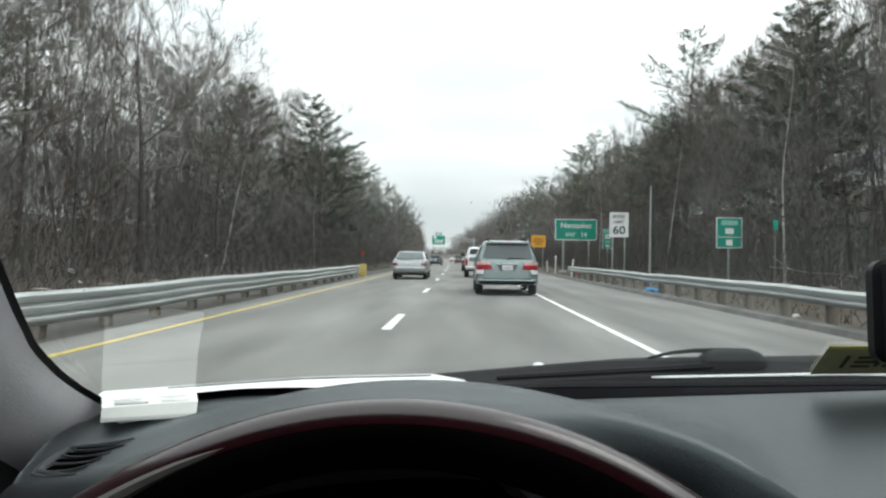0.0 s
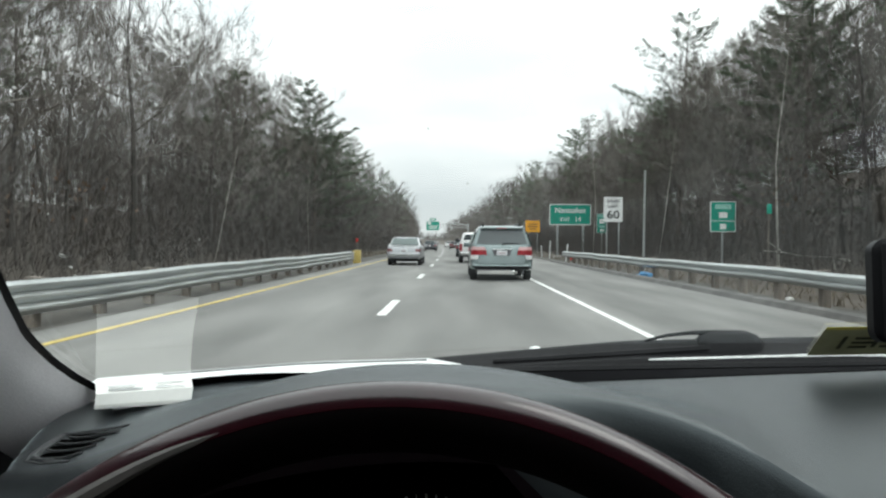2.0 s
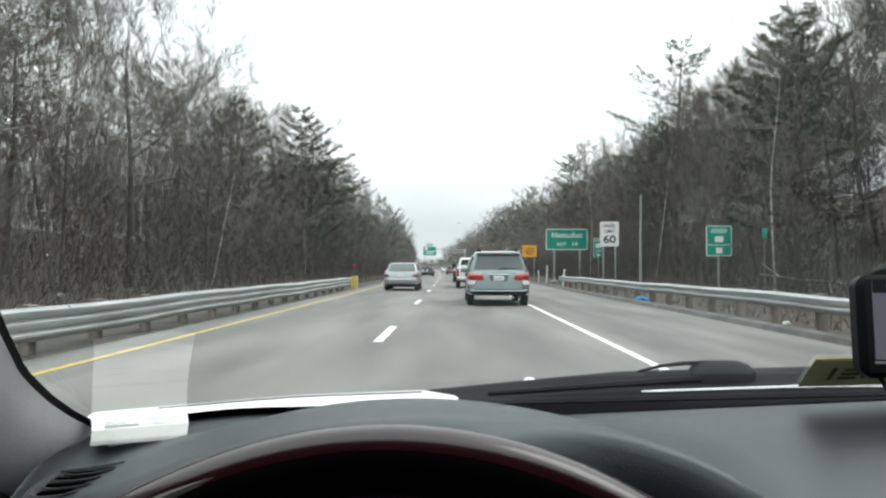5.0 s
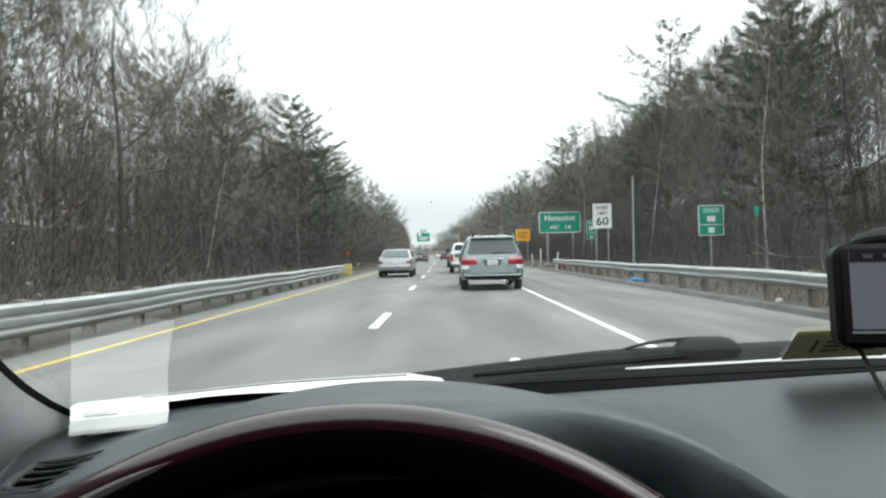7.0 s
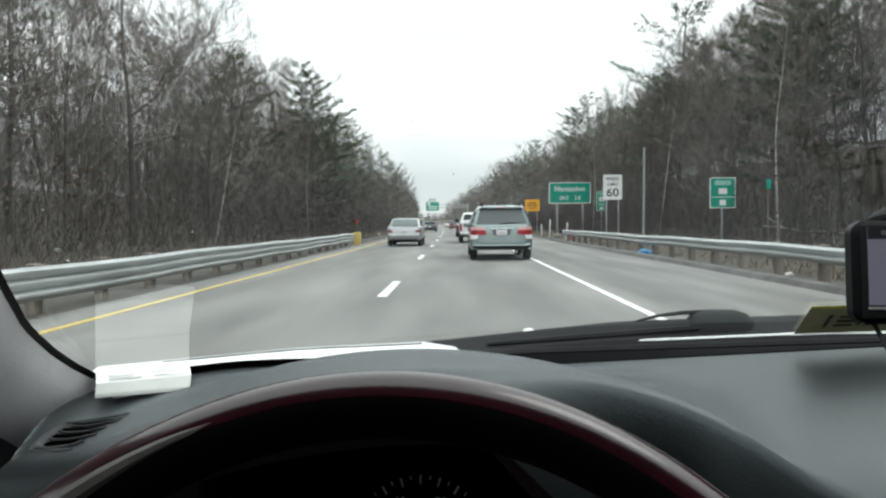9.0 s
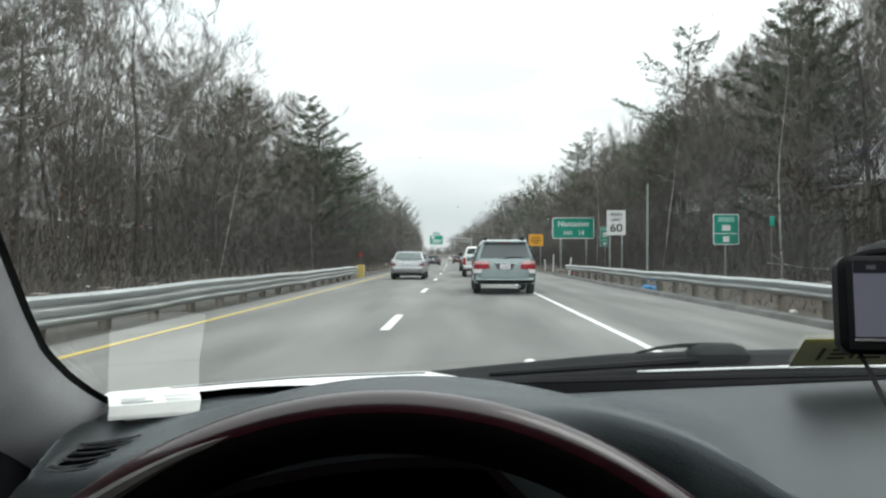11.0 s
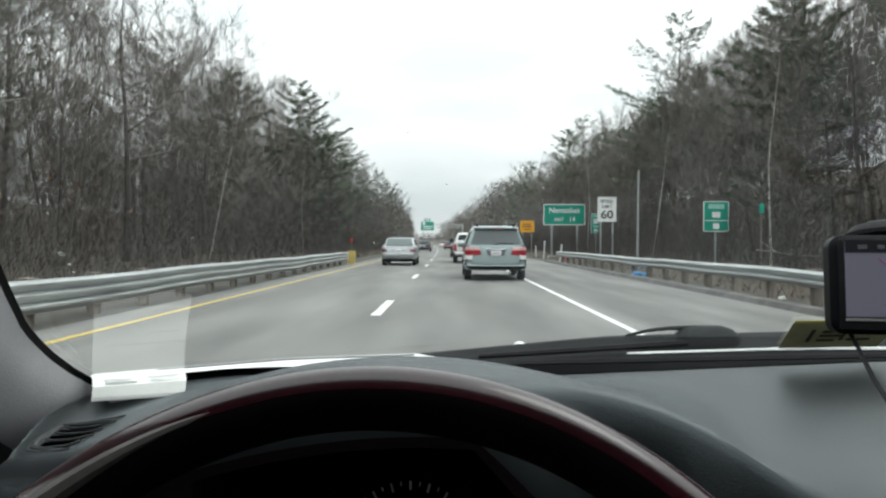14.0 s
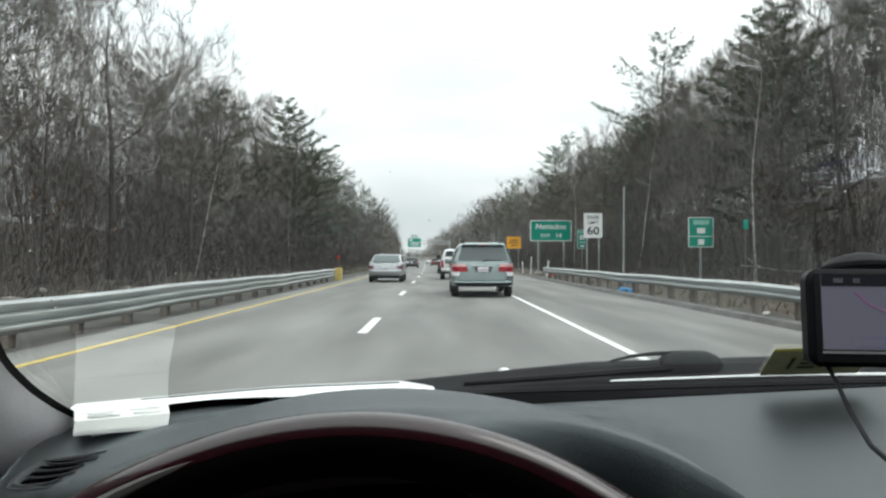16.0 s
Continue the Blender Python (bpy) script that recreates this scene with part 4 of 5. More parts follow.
# ---- traffic ----
def wheel_meshes(r, w):
    ty = bmesh.new()
    prof = [(-w / 2, r * 0.62), (-w / 2, r * 0.93), (-w / 2 + 0.03, r), (w / 2 - 0.03, r), (w / 2, r * 0.93), (w / 2, r * 0.62)]
    sheet([[(a, b * math.cos(t), b * math.sin(t)) for a, b in prof] for t in [2 * math.pi * k / 24 for k in range(25)]], ty)
    bmesh.ops.remove_doubles(ty, verts=ty.verts, dist=0.0005)
    rim = bmesh.new()
    prof = [(-w / 2 + 0.01, r * 0.63), (-w / 2 + 0.03, r * 0.58), (-w / 2 + 0.05, r * 0.2), (-w / 2 + 0.03, r * 0.12), (-w / 2 + 0.03, 0.001)]
    for sgn in (1, -1):
        sheet([[(sgn * a, b * math.cos(t), b * math.sin(t)) for a, b in prof] for t in [2 * math.pi * k / 20 for k in range(21)]], rim)
    bmesh.ops.remove_doubles(rim, verts=rim.verts, dist=0.0005)
    return mesh_of("tyre", ty, M_TYRE), mesh_of("rim", rim, M_RIM)


def add_wheels(car, half, ys, r, w=0.22):
    ty, rim = wheel_meshes(r, w)
    for y in ys:
        for s in (-1, 1):
            t = new("wheel", ty)
            t.parent = car
            t.matrix_basis = pose(s * half, y, r)
            k = new("rim", rim)
            k.parent = t


def slab(quad, thick, inset=0.0, bm=None):
    """A thin panel on four corners, thick towards its normal."""
    a, b, c, d = [Vector(q) for q in quad]
    n = (b - a).cross(d - a).normalized() * thick
    bm = bm or bmesh.new()
    lo = [bm.verts.new(p) for p in (a, b, c, d)]
    hi = [bm.verts.new(p + n) for p in (a, b, c, d)]
    bm.faces.new(lo[::-1])
    bm.faces.new(hi)
    for k in range(4):
        bm.faces.new((lo[k], lo[(k + 1) % 4], hi[(k + 1) % 4], hi[k]))
    return bm


def rear_at(levels, x, z):
    """The y of a stack's rear at x and height z, round its corners."""
    for (za, wa, ra, _, ca), (zb, wb, rb, _, cb) in zip(levels, levels[1:]):
        if za <= z <= zb:
            t = (z - za) / max(1e-6, zb - za)
            w, r, c = wa + (wb - wa) * t, ra + (rb - ra) * t, ca + (cb - ca) * t
            d = max(0.0, min(c * 0.999, abs(x) - (w - c)))
            return r + c - math.sqrt(c * c - d * d)
    return levels[-1][2]


def rear_patch(levels, low, high, thick, out=0.006, cols=10, rows=5):
    """A panel on a stack's rear: low and high are its lower and upper edge as x0, z0, x1, z1."""
    bm = bmesh.new()
    front, back = [], []
    for i in range(rows + 1):
        t = i / rows
        xa, za, xb, zb = [p + (q - p) * t for p, q in zip(low, high)]
        fr, bk = [], []
        for k in range(cols + 1):
            u = k / cols
            x, z = xa + (xb - xa) * u, za + (zb - za) * u
            y = rear_at(levels, x, z) - out
            fr.append((x, y, z))
            bk.append((x, y + thick, z))
        front.append(fr)
        back.append(bk)
    g = [[bm.verts.new(p) for p in r] for r in front]
    h = [[bm.verts.new(p) for p in r] for r in back]
    for m in (g, h):
        for a, b in zip(m, m[1:]):
            for k in range(cols):
                bm.faces.new((a[k], a[k + 1], b[k + 1], b[k]))
    ring_of = lambda m: m[0][:] + [r[-1] for r in m[1:]] + m[-1][-2::-1] + [r[0] for r in m[-2:0:-1]]
    a, b = ring_of(g), ring_of(h)
    for k in range(len(a)):
        bm.faces.new((a[k], a[(k + 1) % len(a)], b[(k + 1) % len(a)], b[k]))
    return bm


def rear_panel(levels, z0, z1, w0, w1, thick, out=0.004, rows=5, curve=0.0):
    return rear_patch(levels, (-w0, z0, w0, z0), (-w1, z1, w1, z1), thick, out, 16, rows)


VAN = [(0.33, 0.86, 0.16, 5.00, 0.25), (0.35, 0.93, 0.05, 5.06, 0.28), (0.38, 0.965, 0.0, 5.10, 0.30), (0.485, 0.975, -0.02, 5.10, 0.32),
       (0.52, 0.975, 0.03, 5.10, 0.30), (0.90, 0.975, 0.045, 5.00, 0.28), (1.04, 0.968, 0.07, 4.75, 0.26), (1.12, 0.95, 0.10, 4.20, 0.24),
       (1.30, 0.885, 0.17, 3.85, 0.22), (1.52, 0.80, 0.26, 3.40, 0.20), (1.64, 0.745, 0.28, 3.05, 0.18), (1.70, 0.70, 0.34, 2.80, 0.20), (1.73, 0.60, 0.50, 2.5, 0.2)]


def minivan(x, y):
    c = empty("minivan", x, y, 0, "pale green-silver minivan with red tail lamps, driving ahead", "minivan", "cars on the road")
    part("body", stack(VAN), M_VAN, c)
    part("rear_window", rear_panel(VAN, 1.14, 1.575, 0.80, 0.665, 0.03, 0.012), M_VANSKYPANE, c, "tinted rear window, greyed for the sky it mirrors")
    # Dark strip painted in for the shadow of the spoiler.
    part("spoiler_shadow", rear_panel(VAN, 1.572, 1.635, 0.675, 0.655, 0.03, 0.016, rows=2), M_CARGLASS, c, "dark strip for the spoiler shadow on the window")
    part("tailgate_seam", rear_panel(VAN, 0.522, 0.534, 0.80, 0.80, 0.02, 0.006, rows=1, curve=0.12), M_TRIM, c)
    part("bumper_step", rear_panel(VAN, 0.475, 0.518, 0.92, 0.90, 0.06, 0.035, rows=2, curve=0.14), M_VAN, c)
    part("lower_bumper", rear_panel(VAN, 0.335, 0.46, 0.80, 0.90, 0.06, 0.020, rows=3, curve=0.14), M_TRIM, c, "dark grey lower bumper")
    part("spoiler", box(1.36, 0.26, 0.045, 0, 0.27, 1.655, 0.018), M_VAN, c)
    part("brake_lamp", box(0.30, 0.02, 0.02, 0, 0.135, 1.652, 0.004), M_LAMP, c, "small red high brake lamp")
    for s in (-1, 1):
        lamp = part("tail_lamp", rear_patch(VAN, (s * 0.47, 0.820, s * 0.965, 0.800), (s * 0.50, 0.960, s * 0.957, 0.960), 0.05, 0.022), M_LAMP, c, "red tail lamp")
        part("upper_lens", rear_patch(VAN, (s * 0.50, 0.962, s * 0.957, 0.962), (s * 0.54, 1.055, s * 0.945, 1.065), 0.05, 0.020), M_LAMPPALE, lamp, "paler upper lens")
        part("reverse_lamp", rear_patch(VAN, (s * 0.76, 0.68, s * 0.962, 0.68), (s * 0.72, 0.812, s * 0.963, 0.812), 0.04, 0.018), M_CLEAR, lamp, "clear lower lens")
        part("roof_rail", tube([(s * 0.58, 0.40, 1.70), (s * 0.58, 0.46, 1.785), (s * 0.59, 2.3, 1.80), (s * 0.58, 2.45, 1.72)], 0.028, 6), M_TRIM, c)
        part("side_glass", slab([(s * 0.957, 0.45, 1.14), (s * 0.957, 3.6, 1.14), (s * 0.80, 3.1, 1.56), (s * 0.80, 0.55, 1.56)][::s], 0.012), M_CARGLASS, c)
        part("door_mirror", box(0.22, 0.10, 0.17, s * 1.05, 3.35, 1.12, 0.04), M_VAN, c)
    plate = part("number_plate", box(0.33, 0.015, 0.155, 0, 0.022, 0.875, 0.005), M_PLATE, c, "pale number plate")
    part("print_bar", box(0.22, 0.004, 0.055, 0, 0.0135, 0.87), M_BAR, plate)
    # Flat dark grey panel behind the number plate.
    part("plate_surround", rear_panel(VAN, 0.785, 0.965, 0.25, 0.30, 0.02, 0.004, rows=2), M_PRINTDIM, c, "dark grey panel round the plate")
    part("plate_garnish", box(0.66, 0.03, 0.03, 0, 0.035, 0.985, 0.01), M_CHROME, c, "chrome strip over the plate")
    part("rear_wiper", tube([(0.0, 0.085, 1.135), (0.10, 0.095, 1.175), (0.50, 0.105, 1.168), (0.66, 0.12, 1.150)], [0.02, 0.018, 0.014, 0.008], 5), M_TRIM, c)
    part("exhaust", tube([(0.45, 0.25, 0.27), (0.45, -0.01, 0.27)], 0.03, 8), M_CHROME, c)
    part("underbody", box(1.4, 4.2, 0.10, 0, 2.7, 0.37, 0.04), M_TRIM, c)
    add_wheels(c, 0.86, (0.98, 4.05), 0.335, 0.23)
    return c


def saloon(x, y, paint, label, w=0.90, lens=None, pane=None):
    L = [(0.30, 0.78, 0.18, 4.6, 0.22), (0.36, 0.86, 0.05, 4.75, 0.25), (0.45, w, 0.0, 4.82, 0.28), (0.60, w, -0.02, 4.82, 0.28), (0.64, w, 0.03, 4.8, 0.26),
         (0.86, w * 0.985, 0.06, 4.7, 0.24), (0.97, w * 0.965, 0.12, 4.2, 0.22), (1.00, w * 0.94, 0.50, 3.5, 0.20), (1.03, w * 0.915, 0.75, 3.35, 0.2),
         (1.20, w * 0.86, 1.00, 3.05, 0.2), (1.38, w * 0.795, 1.24, 2.75, 0.2), (1.44, w * 0.73, 1.45, 2.5, 0.2), (1.46, w * 0.55, 1.8, 2.3, 0.18)]
    c = empty("saloon_car", x, y, 0, label, "car", "cars on the road")
    part("body", stack(L), paint, c)
    part("rear_window", slab([(-w * 0.80, 0.765, 1.05), (w * 0.80, 0.765, 1.05), (w * 0.69, 1.21, 1.385), (-w * 0.69, 1.21, 1.385)], 0.035), pane or M_CARGLASS, c, "tinted rear window")
    part("bumper", rear_panel(L, 0.44, 0.62, w * 0.93, w * 0.93, 0.08, 0.03, curve=0.12), paint, c)
    part("lower_bumper", box(w * 1.6, 0.1, 0.08, 0, 0.12, 0.34, 0.02), M_TRIM, c)
    for s in (-1, 1):
        part("tail_lamp", rear_patch(L, (s * w * 0.66, 0.72, s * w * 0.97, 0.71), (s * w * 0.66, 0.84, s * w * 0.965, 0.85), 0.04, 0.014), lens or M_LAMP, c, "dull red tail lamp")
        part("side_glass", slab([(s * w * 0.912, 1.05, 1.05), (s * w * 0.912, 3.15, 1.05), (s * w * 0.80, 2.75, 1.37), (s * w * 0.80, 1.45, 1.37)][::s], 0.014), M_CARGLASS, c)
        part("door_mirror", box(0.2, 0.1, 0.12, s * (w + 0.09), 2.9, 1.02, 0.03), paint, c)
    part("trunk_lip", box(w * 1.5, 0.05, 0.02, 0, 0.13, 0.975, 0.008), M_CHROME, c)
    plate = part("number_plate", box(0.31, 0.015, 0.15, 0, 0.04, 0.77, 0.004), M_PLATE, c, "pale number plate")
    part("print_bar", box(0.2, 0.004, 0.05, 0, 0.031, 0.77), M_BAR, plate)
    part("bumper_strip", rear_panel(L, 0.53, 0.57, w * 0.92, w * 0.92, 0.03, 0.045), M_CHROME, c, "bright strip along the bumper")
    part("underbody", box(1.35, 4.0, 0.14, 0, 2.4, 0.27, 0.04), M_TRIM, c)
    add_wheels(c, w - 0.11, (0.95, 3.75), 0.32)
    return c


def pickup(x, y):
    c = empty("pickup_truck", x, y, 0, "white pickup truck with a tailgate and dark rear window", "pickup truck", "cars on the road")
    bed = [(0.55, 0.86, 0.05, 5.4, 0.15), (0.62, 0.95, 0.02, 5.6, 0.2), (1.05, 0.96, 0.0, 5.6, 0.2), (1.22, 0.95, 0.01, 5.2, 0.2), (1.24, 0.93, 0.03, 5.0, 0.2)]
    cab = [(1.22, 0.88, 2.05, 4.4, 0.2), (1.35, 0.85, 2.08, 4.2, 0.2), (1.72, 0.74, 2.2, 3.6, 0.2), (1.80, 0.66, 2.35, 3.4, 0.2), (1.82, 0.5, 2.5, 3.2, 0.2)]
    part("body", stack(bed), M_WHITEPAINT, c)
    part("cab", stack(cab), M_WHITEPAINT, c)
    part("bed_well", box(1.5, 1.75, 0.012, 0, 1.05, 1.246), M_TRIM, c, "dark open load bed")
    part("rear_window", rear_panel(cab, 1.36, 1.70, 0.70, 0.62, 0.03, 0.02, rows=2, curve=0.05), M_CARGLASS, c, "dark rear window")
    part("bumper", box(1.85, 0.16, 0.20, 0, -0.03, 0.56, 0.03), M_CHROME, c, "chrome rear bumper")
    part("underbody", box(1.5, 4.8, 0.2, 0, 2.8, 0.46, 0.04), M_TRIM, c)
    for s in (-1, 1):
        part("tail_lamp", box(0.14, 0.05, 0.42, s * 0.87, 0.01, 0.92, 0.015), M_LAMP, c, "red tail lamp")
        part("door_mirror", box(0.24, 0.12, 0.24, s * 1.08, 3.9, 1.35, 0.04), M_TRIM, c)
        part("side_glass", slab([(s * 0.865, 2.3, 1.34), (s * 0.865, 4.0, 1.34), (s * 0.755, 3.5, 1.68), (s * 0.755, 2.4, 1.68)][::s], 0.012), M_CARGLASS, c)
    plate = part("number_plate", box(0.32, 0.015, 0.15, 0, -0.115, 0.57, 0.004), M_PLATE, c)
    part("print_bar", box(0.2, 0.004, 0.05, 0, -0.124, 0.57), M_BAR, plate)
    add_wheels(c, 0.85, (1.2, 4.6), 0.39, 0.26)
    return c


minivan(1.45, 22.4)
saloon(-2.65, 37.0, M_SILVER, "silver saloon car in the passing lane", lens=M_LAMPDULL, pane=M_SKYPANE)
pickup(1.20, 42.0)
saloon(1.05 + bend(60), 60, M_DARKPAINT, "dark saloon car far ahead behind the pickup")
saloon(-3.0 + bend(98), 98, M_DARKPAINT, "dark saloon car far ahead in the passing lane")
saloon(0.8 + bend(128), 128, M_REDPAINT, "maroon saloon car far ahead")
saloon(-3.1 + bend(165), 165, M_SILVER, "silver saloon car far ahead")
saloon(0.7 + bend(190), 190, M_WHITEPAINT, "white saloon car far ahead")
saloon(-3.0 + bend(225), 225, M_DARKPAINT, "dark saloon car in the distance")


# ---- the car that carries the camera: dashboard, wheel, glass and shell ----
MID = 0.37   # the car's middle


def base_y(x):
    """Where the windshield meets the dashboard."""
    d = -0.25 - x
    return 0.822 - 0.02 * (x - 0.30) ** 2 - 0.2 * (math.sqrt(d * d + 0.0004) + d)


def base_z(x):
    return 1.046 + 0.043 * min(0.0, x) + 0.013 * min(1.0, max(0.0, x / 0.5))


def cowl_y(x):
    """Where the bonnet and the wiper tray begin, beyond the glass."""
    return 0.915 - 0.06 * (x - 0.27) ** 2


RAKE = math.tan(radians(32))


def pane_z(x, y):
    return base_z(x) + RAKE * (base_y(x) - y)


own = empty("car", MID, 0.4, 0, "white saloon car with a charcoal dashboard, seen from its driver's seat", "car", "cars on the road")
inv = Matrix.Translation((-MID, -0.4, 0))


def own_part(name, bm, material, label="", parent=None, smooth=True):
    bmesh.ops.transform(bm, matrix=inv, verts=bm.verts)
    return part(name, bm, material, parent or own, label, smooth)


# dashboard skin: one profile for each x, from the glass back over the top and down towards the driver
def hump(x):
    u = abs(x + 0.035) / (0.295 if x > -0.035 else 0.300)
    return 0.0 if u >= 1 else 0.0590 * (1 - u * u) ** 1.5


def dash_level(x, y):
    left = max(0.0, min(1.0, (-0.22 - x) / 0.15))
    side = float(np.interp(y, (0.42, 0.448, 0.521, 0.571, 0.643, 0.685, 0.723, 0.80), (-0.285, -0.298, -0.331, -0.353, -0.375, -0.381, -0.376, -0.372)))
    fall = max(0.0, side - x)
    droop = 0.55 * max(0.0, 0.69 - y) ** 2 * min(1.0, max(0.0, (x - 0.10) / 0.12))
    return 1.011 - droop - 2.2 * fall * min(1.0, fall / 0.012) + 0.024 * (y - 0.5) / 0.3 - 0.005 * left + 0.048 * min(0.5, max(0, x - 0.10))


def dash_front(x):
    return min(0.80, base_y(x) - 0.018)


def dash_profile(x):
    h = hump(x)
    k = h / 0.0590
    front = dash_front(x)
    rear = sum(float(np.interp(x + o, (-0.43, -0.30, -0.20, 0.04, 0.10, 0.16, 0.19, 0.215, 0.235, 0.255, 0.275, 0.295), (0.56, 0.560, 0.582, 0.600, 0.622, 0.634, 0.630, 0.612, 0.588, 0.545, 0.49, 0.43))) for o in (-0.045, -0.03, -0.015, 0, 0.015, 0.03, 0.045)) / 7
    pts = []
    for i in range(17):
        y = front - (front - rear) * i / 16
        u = (0.70 - y) / 0.095
        if y > 0.70:
            rise = h * 0.275 * (1 - math.cos(math.pi * (front - y) / (front - 0.70)))
        else:
            rise = h * (0.55 + 0.45 * math.sin(min(1, u * 1.5) * math.pi / 2)) - 0.006 * k * max(0, min(1.0, u) - 0.6)
        pts.append((y, dash_level(x, y) + rise))
    y0, z0 = pts[-1]
    soft = min(1.0, max(0.0, (x - 0.02) / 0.10))
    r = 0.048 + 0.012 * soft
    for i in range(1, 10):
        a = radians(90 * i / 9)
        u = i / 9
        pts.append((y0 - r * (math.sin(a) * (1 - soft) + 0.80 * u * soft), z0 - r * ((1 - math.cos(a)) * (1 - soft) + 2.8 * u ** 1.75 * soft)))
    y1, z1 = pts[-1]
    w = min(1.0, max(0.0, ((0.165 if x < -0.03 else 0.118) - abs(x + 0.03)) / 0.03))
    for i in range(1, 7):
        pts.append((y1 + w * 0.195 * min(1, i / 3) - (1 - w) * 0.03 * i / 6, z1 - (1 - w) * 0.045 * i - w * (0.006 * i if i <= 3 else 0.018 + 0.05 * (i - 3))))
    return pts


cols = [-0.43 + 0.00625 * i for i in range(32)] + [-0.23 + 0.0125 * i for i in range(114)]
rows = [[(x, y, z) for y, z in dash_profile(x)] for x in cols]
dash = own_part("dashboard", sheet([r[:26] for r in rows]), M_DASH, "soft charcoal vinyl dashboard with a gauge hood")
# Near-black skins below the lip stand in for shade on the vinyl.
own_part("lower_dash", sheet([r[25:27] for r in rows]), M_GAUGE_SHADE, "lower dashboard, blackened for its shade", dash)
own_part("hood_shade", sheet([[(x, y - 0.003, z - 0.001) for x, y, z in r[24:27]] for r in rows if -0.24 < r[0][0] < 0.12]), M_GAUGE_SHADE, "black sheet for the shade under the gauge hood", dash)
own_part("lower_dash", sheet([r[26:] for r in rows if r[0][0] > 0.15]), M_GAUGE_SHADE, "lower dashboard, blackened for its shade", dash)
# Leather black at the left end also stands in for shade.
own_part("lower_dash", sheet([r[26:] for r in rows if r[0][0] < -0.21]), M_LEATHER, "lower dashboard, blackened for its shade", dash)
own_part("gauge_recess", sheet([r[26:] for r in rows if -0.225 < r[0][0] < 0.165]), M_GAUGE_SHADE, "recess round the gauges, black for its shade", dash)
own_part("defroster_trim", sheet([[(x, dash_front(x) + 0.001, dash_level(x, dash_front(x)) - 0.006), (x, dash_front(x) + 0.003, dash_level(x, dash_front(x)) + 0.001), (x, base_y(x) - 0.004, base_z(x) - 0.004),
                                   (x, base_y(x) + 0.02, base_z(x) - 0.012)] for x in cols if x > -0.40]), M_BAND, "grey strip along the foot of the windshield", dash)

# side vent: edge frame with four slots, drawn flat on the dash
vent = empty("air_vent")
vent.parent = own
vent["label"] = "black dashboard air vent with slanting slots"


def on_dash(x, y, up=0.0):
    prof = dash_profile(x)[:17][::-1]
    return (x, y, float(np.interp(y, [p[0] for p in prof], [p[1] for p in prof])) + up)


fr = [(-0.3021, 0.5600), (-0.3312, 0.5705), (-0.3452, 0.5754), (-0.3504, 0.5901), (-0.3520, 0.6116), (-0.3507, 0.6375), (-0.3252, 0.6420), (-0.2894, 0.6314)]
own_part("vent_frame", tube([on_dash(a, b, 0.0002) for a, b in fr], 0.0009, 6, cap=False), M_VENTEDGE, "raised edge round the vent", vent)
fr = [(-0.3094, 0.5650), (-0.3309, 0.5755), (-0.3422, 0.5815), (-0.3458, 0.5931), (-0.3472, 0.6149), (-0.3472, 0.6355)]
own_part("vent_frame", tube([on_dash(a, b, 0.0004) for a, b in fr], [0.0006, 0.0014, 0.0024, 0.0022, 0.0016, 0.0010], 6, cap=False), M_VENTEDGE, "", vent)
# Flat black sheets stand in for the shade inside the slots.
SLOTS = ((-0.3460, 0.6368, -0.2879, 0.6281, 0.0014), (-0.3393, 0.6305, -0.2888, 0.6143, 0.0032), (-0.3419, 0.6178, -0.2947, 0.6017, 0.0043), (-0.3410, 0.6021, -0.2952, 0.5875, 0.0051), (-0.3380, 0.5848, -0.2992, 0.5742, 0.0060))
for x0, y0, x1, y1, half in SLOTS:
    mid_line = [(x0 + (x1 - x0) * t, y0 + (y1 - y0) * t, 1.1 * half * min(1.0, 0.75 + 2 * t) * min(1.0, 0.12 + 4 * (1 - t))) for t in [i / 12 for i in range(13)]]
    low = [on_dash(x, y - w, 0.0015) for x, y, w in mid_line]
    high = [on_dash(x, y + w, 0.0015) for x, y, w in mid_line]
    own_part("vent_slot", sheet([low, high]), M_SLOTSHADE, "", vent)
    own_part("vent_blade", tube([Vector(p) + Vector((0, -0.0012, 0.0002)) for p in low], 0.0009, 6), M_VENTEDGE, "", vent)

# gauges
own_part("gauge_panel", box(0.30, 0.012, 0.17, -0.03, 0.640, 0.895, 0.004, turn=Matrix.Rotation(radians(-18), 4, "X")), M_GAUGE_SHADE, "black gauge panel")
gm = inv @ pose(-0.034, 0.629, 0.903, 72, 0, 0)
dial = bmesh.new()
for k in range(33):
    a = radians(215 - 250 * k / 32)
    big = k % 2 == 0
    r0, r1 = (0.058, 0.066) if big else (0.062, 0.066)
    c, s = math.cos(a), math.sin(a)
    w = 0.0010 if big else 0.0006
    vs = [dial.verts.new(p) for p in ((c * r0 - s * w, s * r0 + c * w, 0.002), (c * r0 + s * w, s * r0 - c * w, 0.002),
                                      (c * r1 + s * w, s * r1 - c * w, 0.002), (c * r1 - s * w, s * r1 + c * w, 0.002))]
    dial.faces.new(vs)
dl = part("dial_ticks", dial, M_GAUGEPRINT, own, "pale dial ticks")
dl.matrix_basis = gm
for text, a in (("40", 150), ("60", 113), ("80", 67), ("100", 30)):
    lettering(text, 0.0115, M_GAUGEPRINT, own, gm @ pose(0.047 * math.cos(radians(a)), 0.047 * math.sin(radians(a)) - 0.004, 0.002), "dial_number", 0.0002)

# steering wheel: a wood and leather rim on three spokes
WC, TILT = Vector((-0.0348, 0.2147, 0.9586)), radians(39.8)
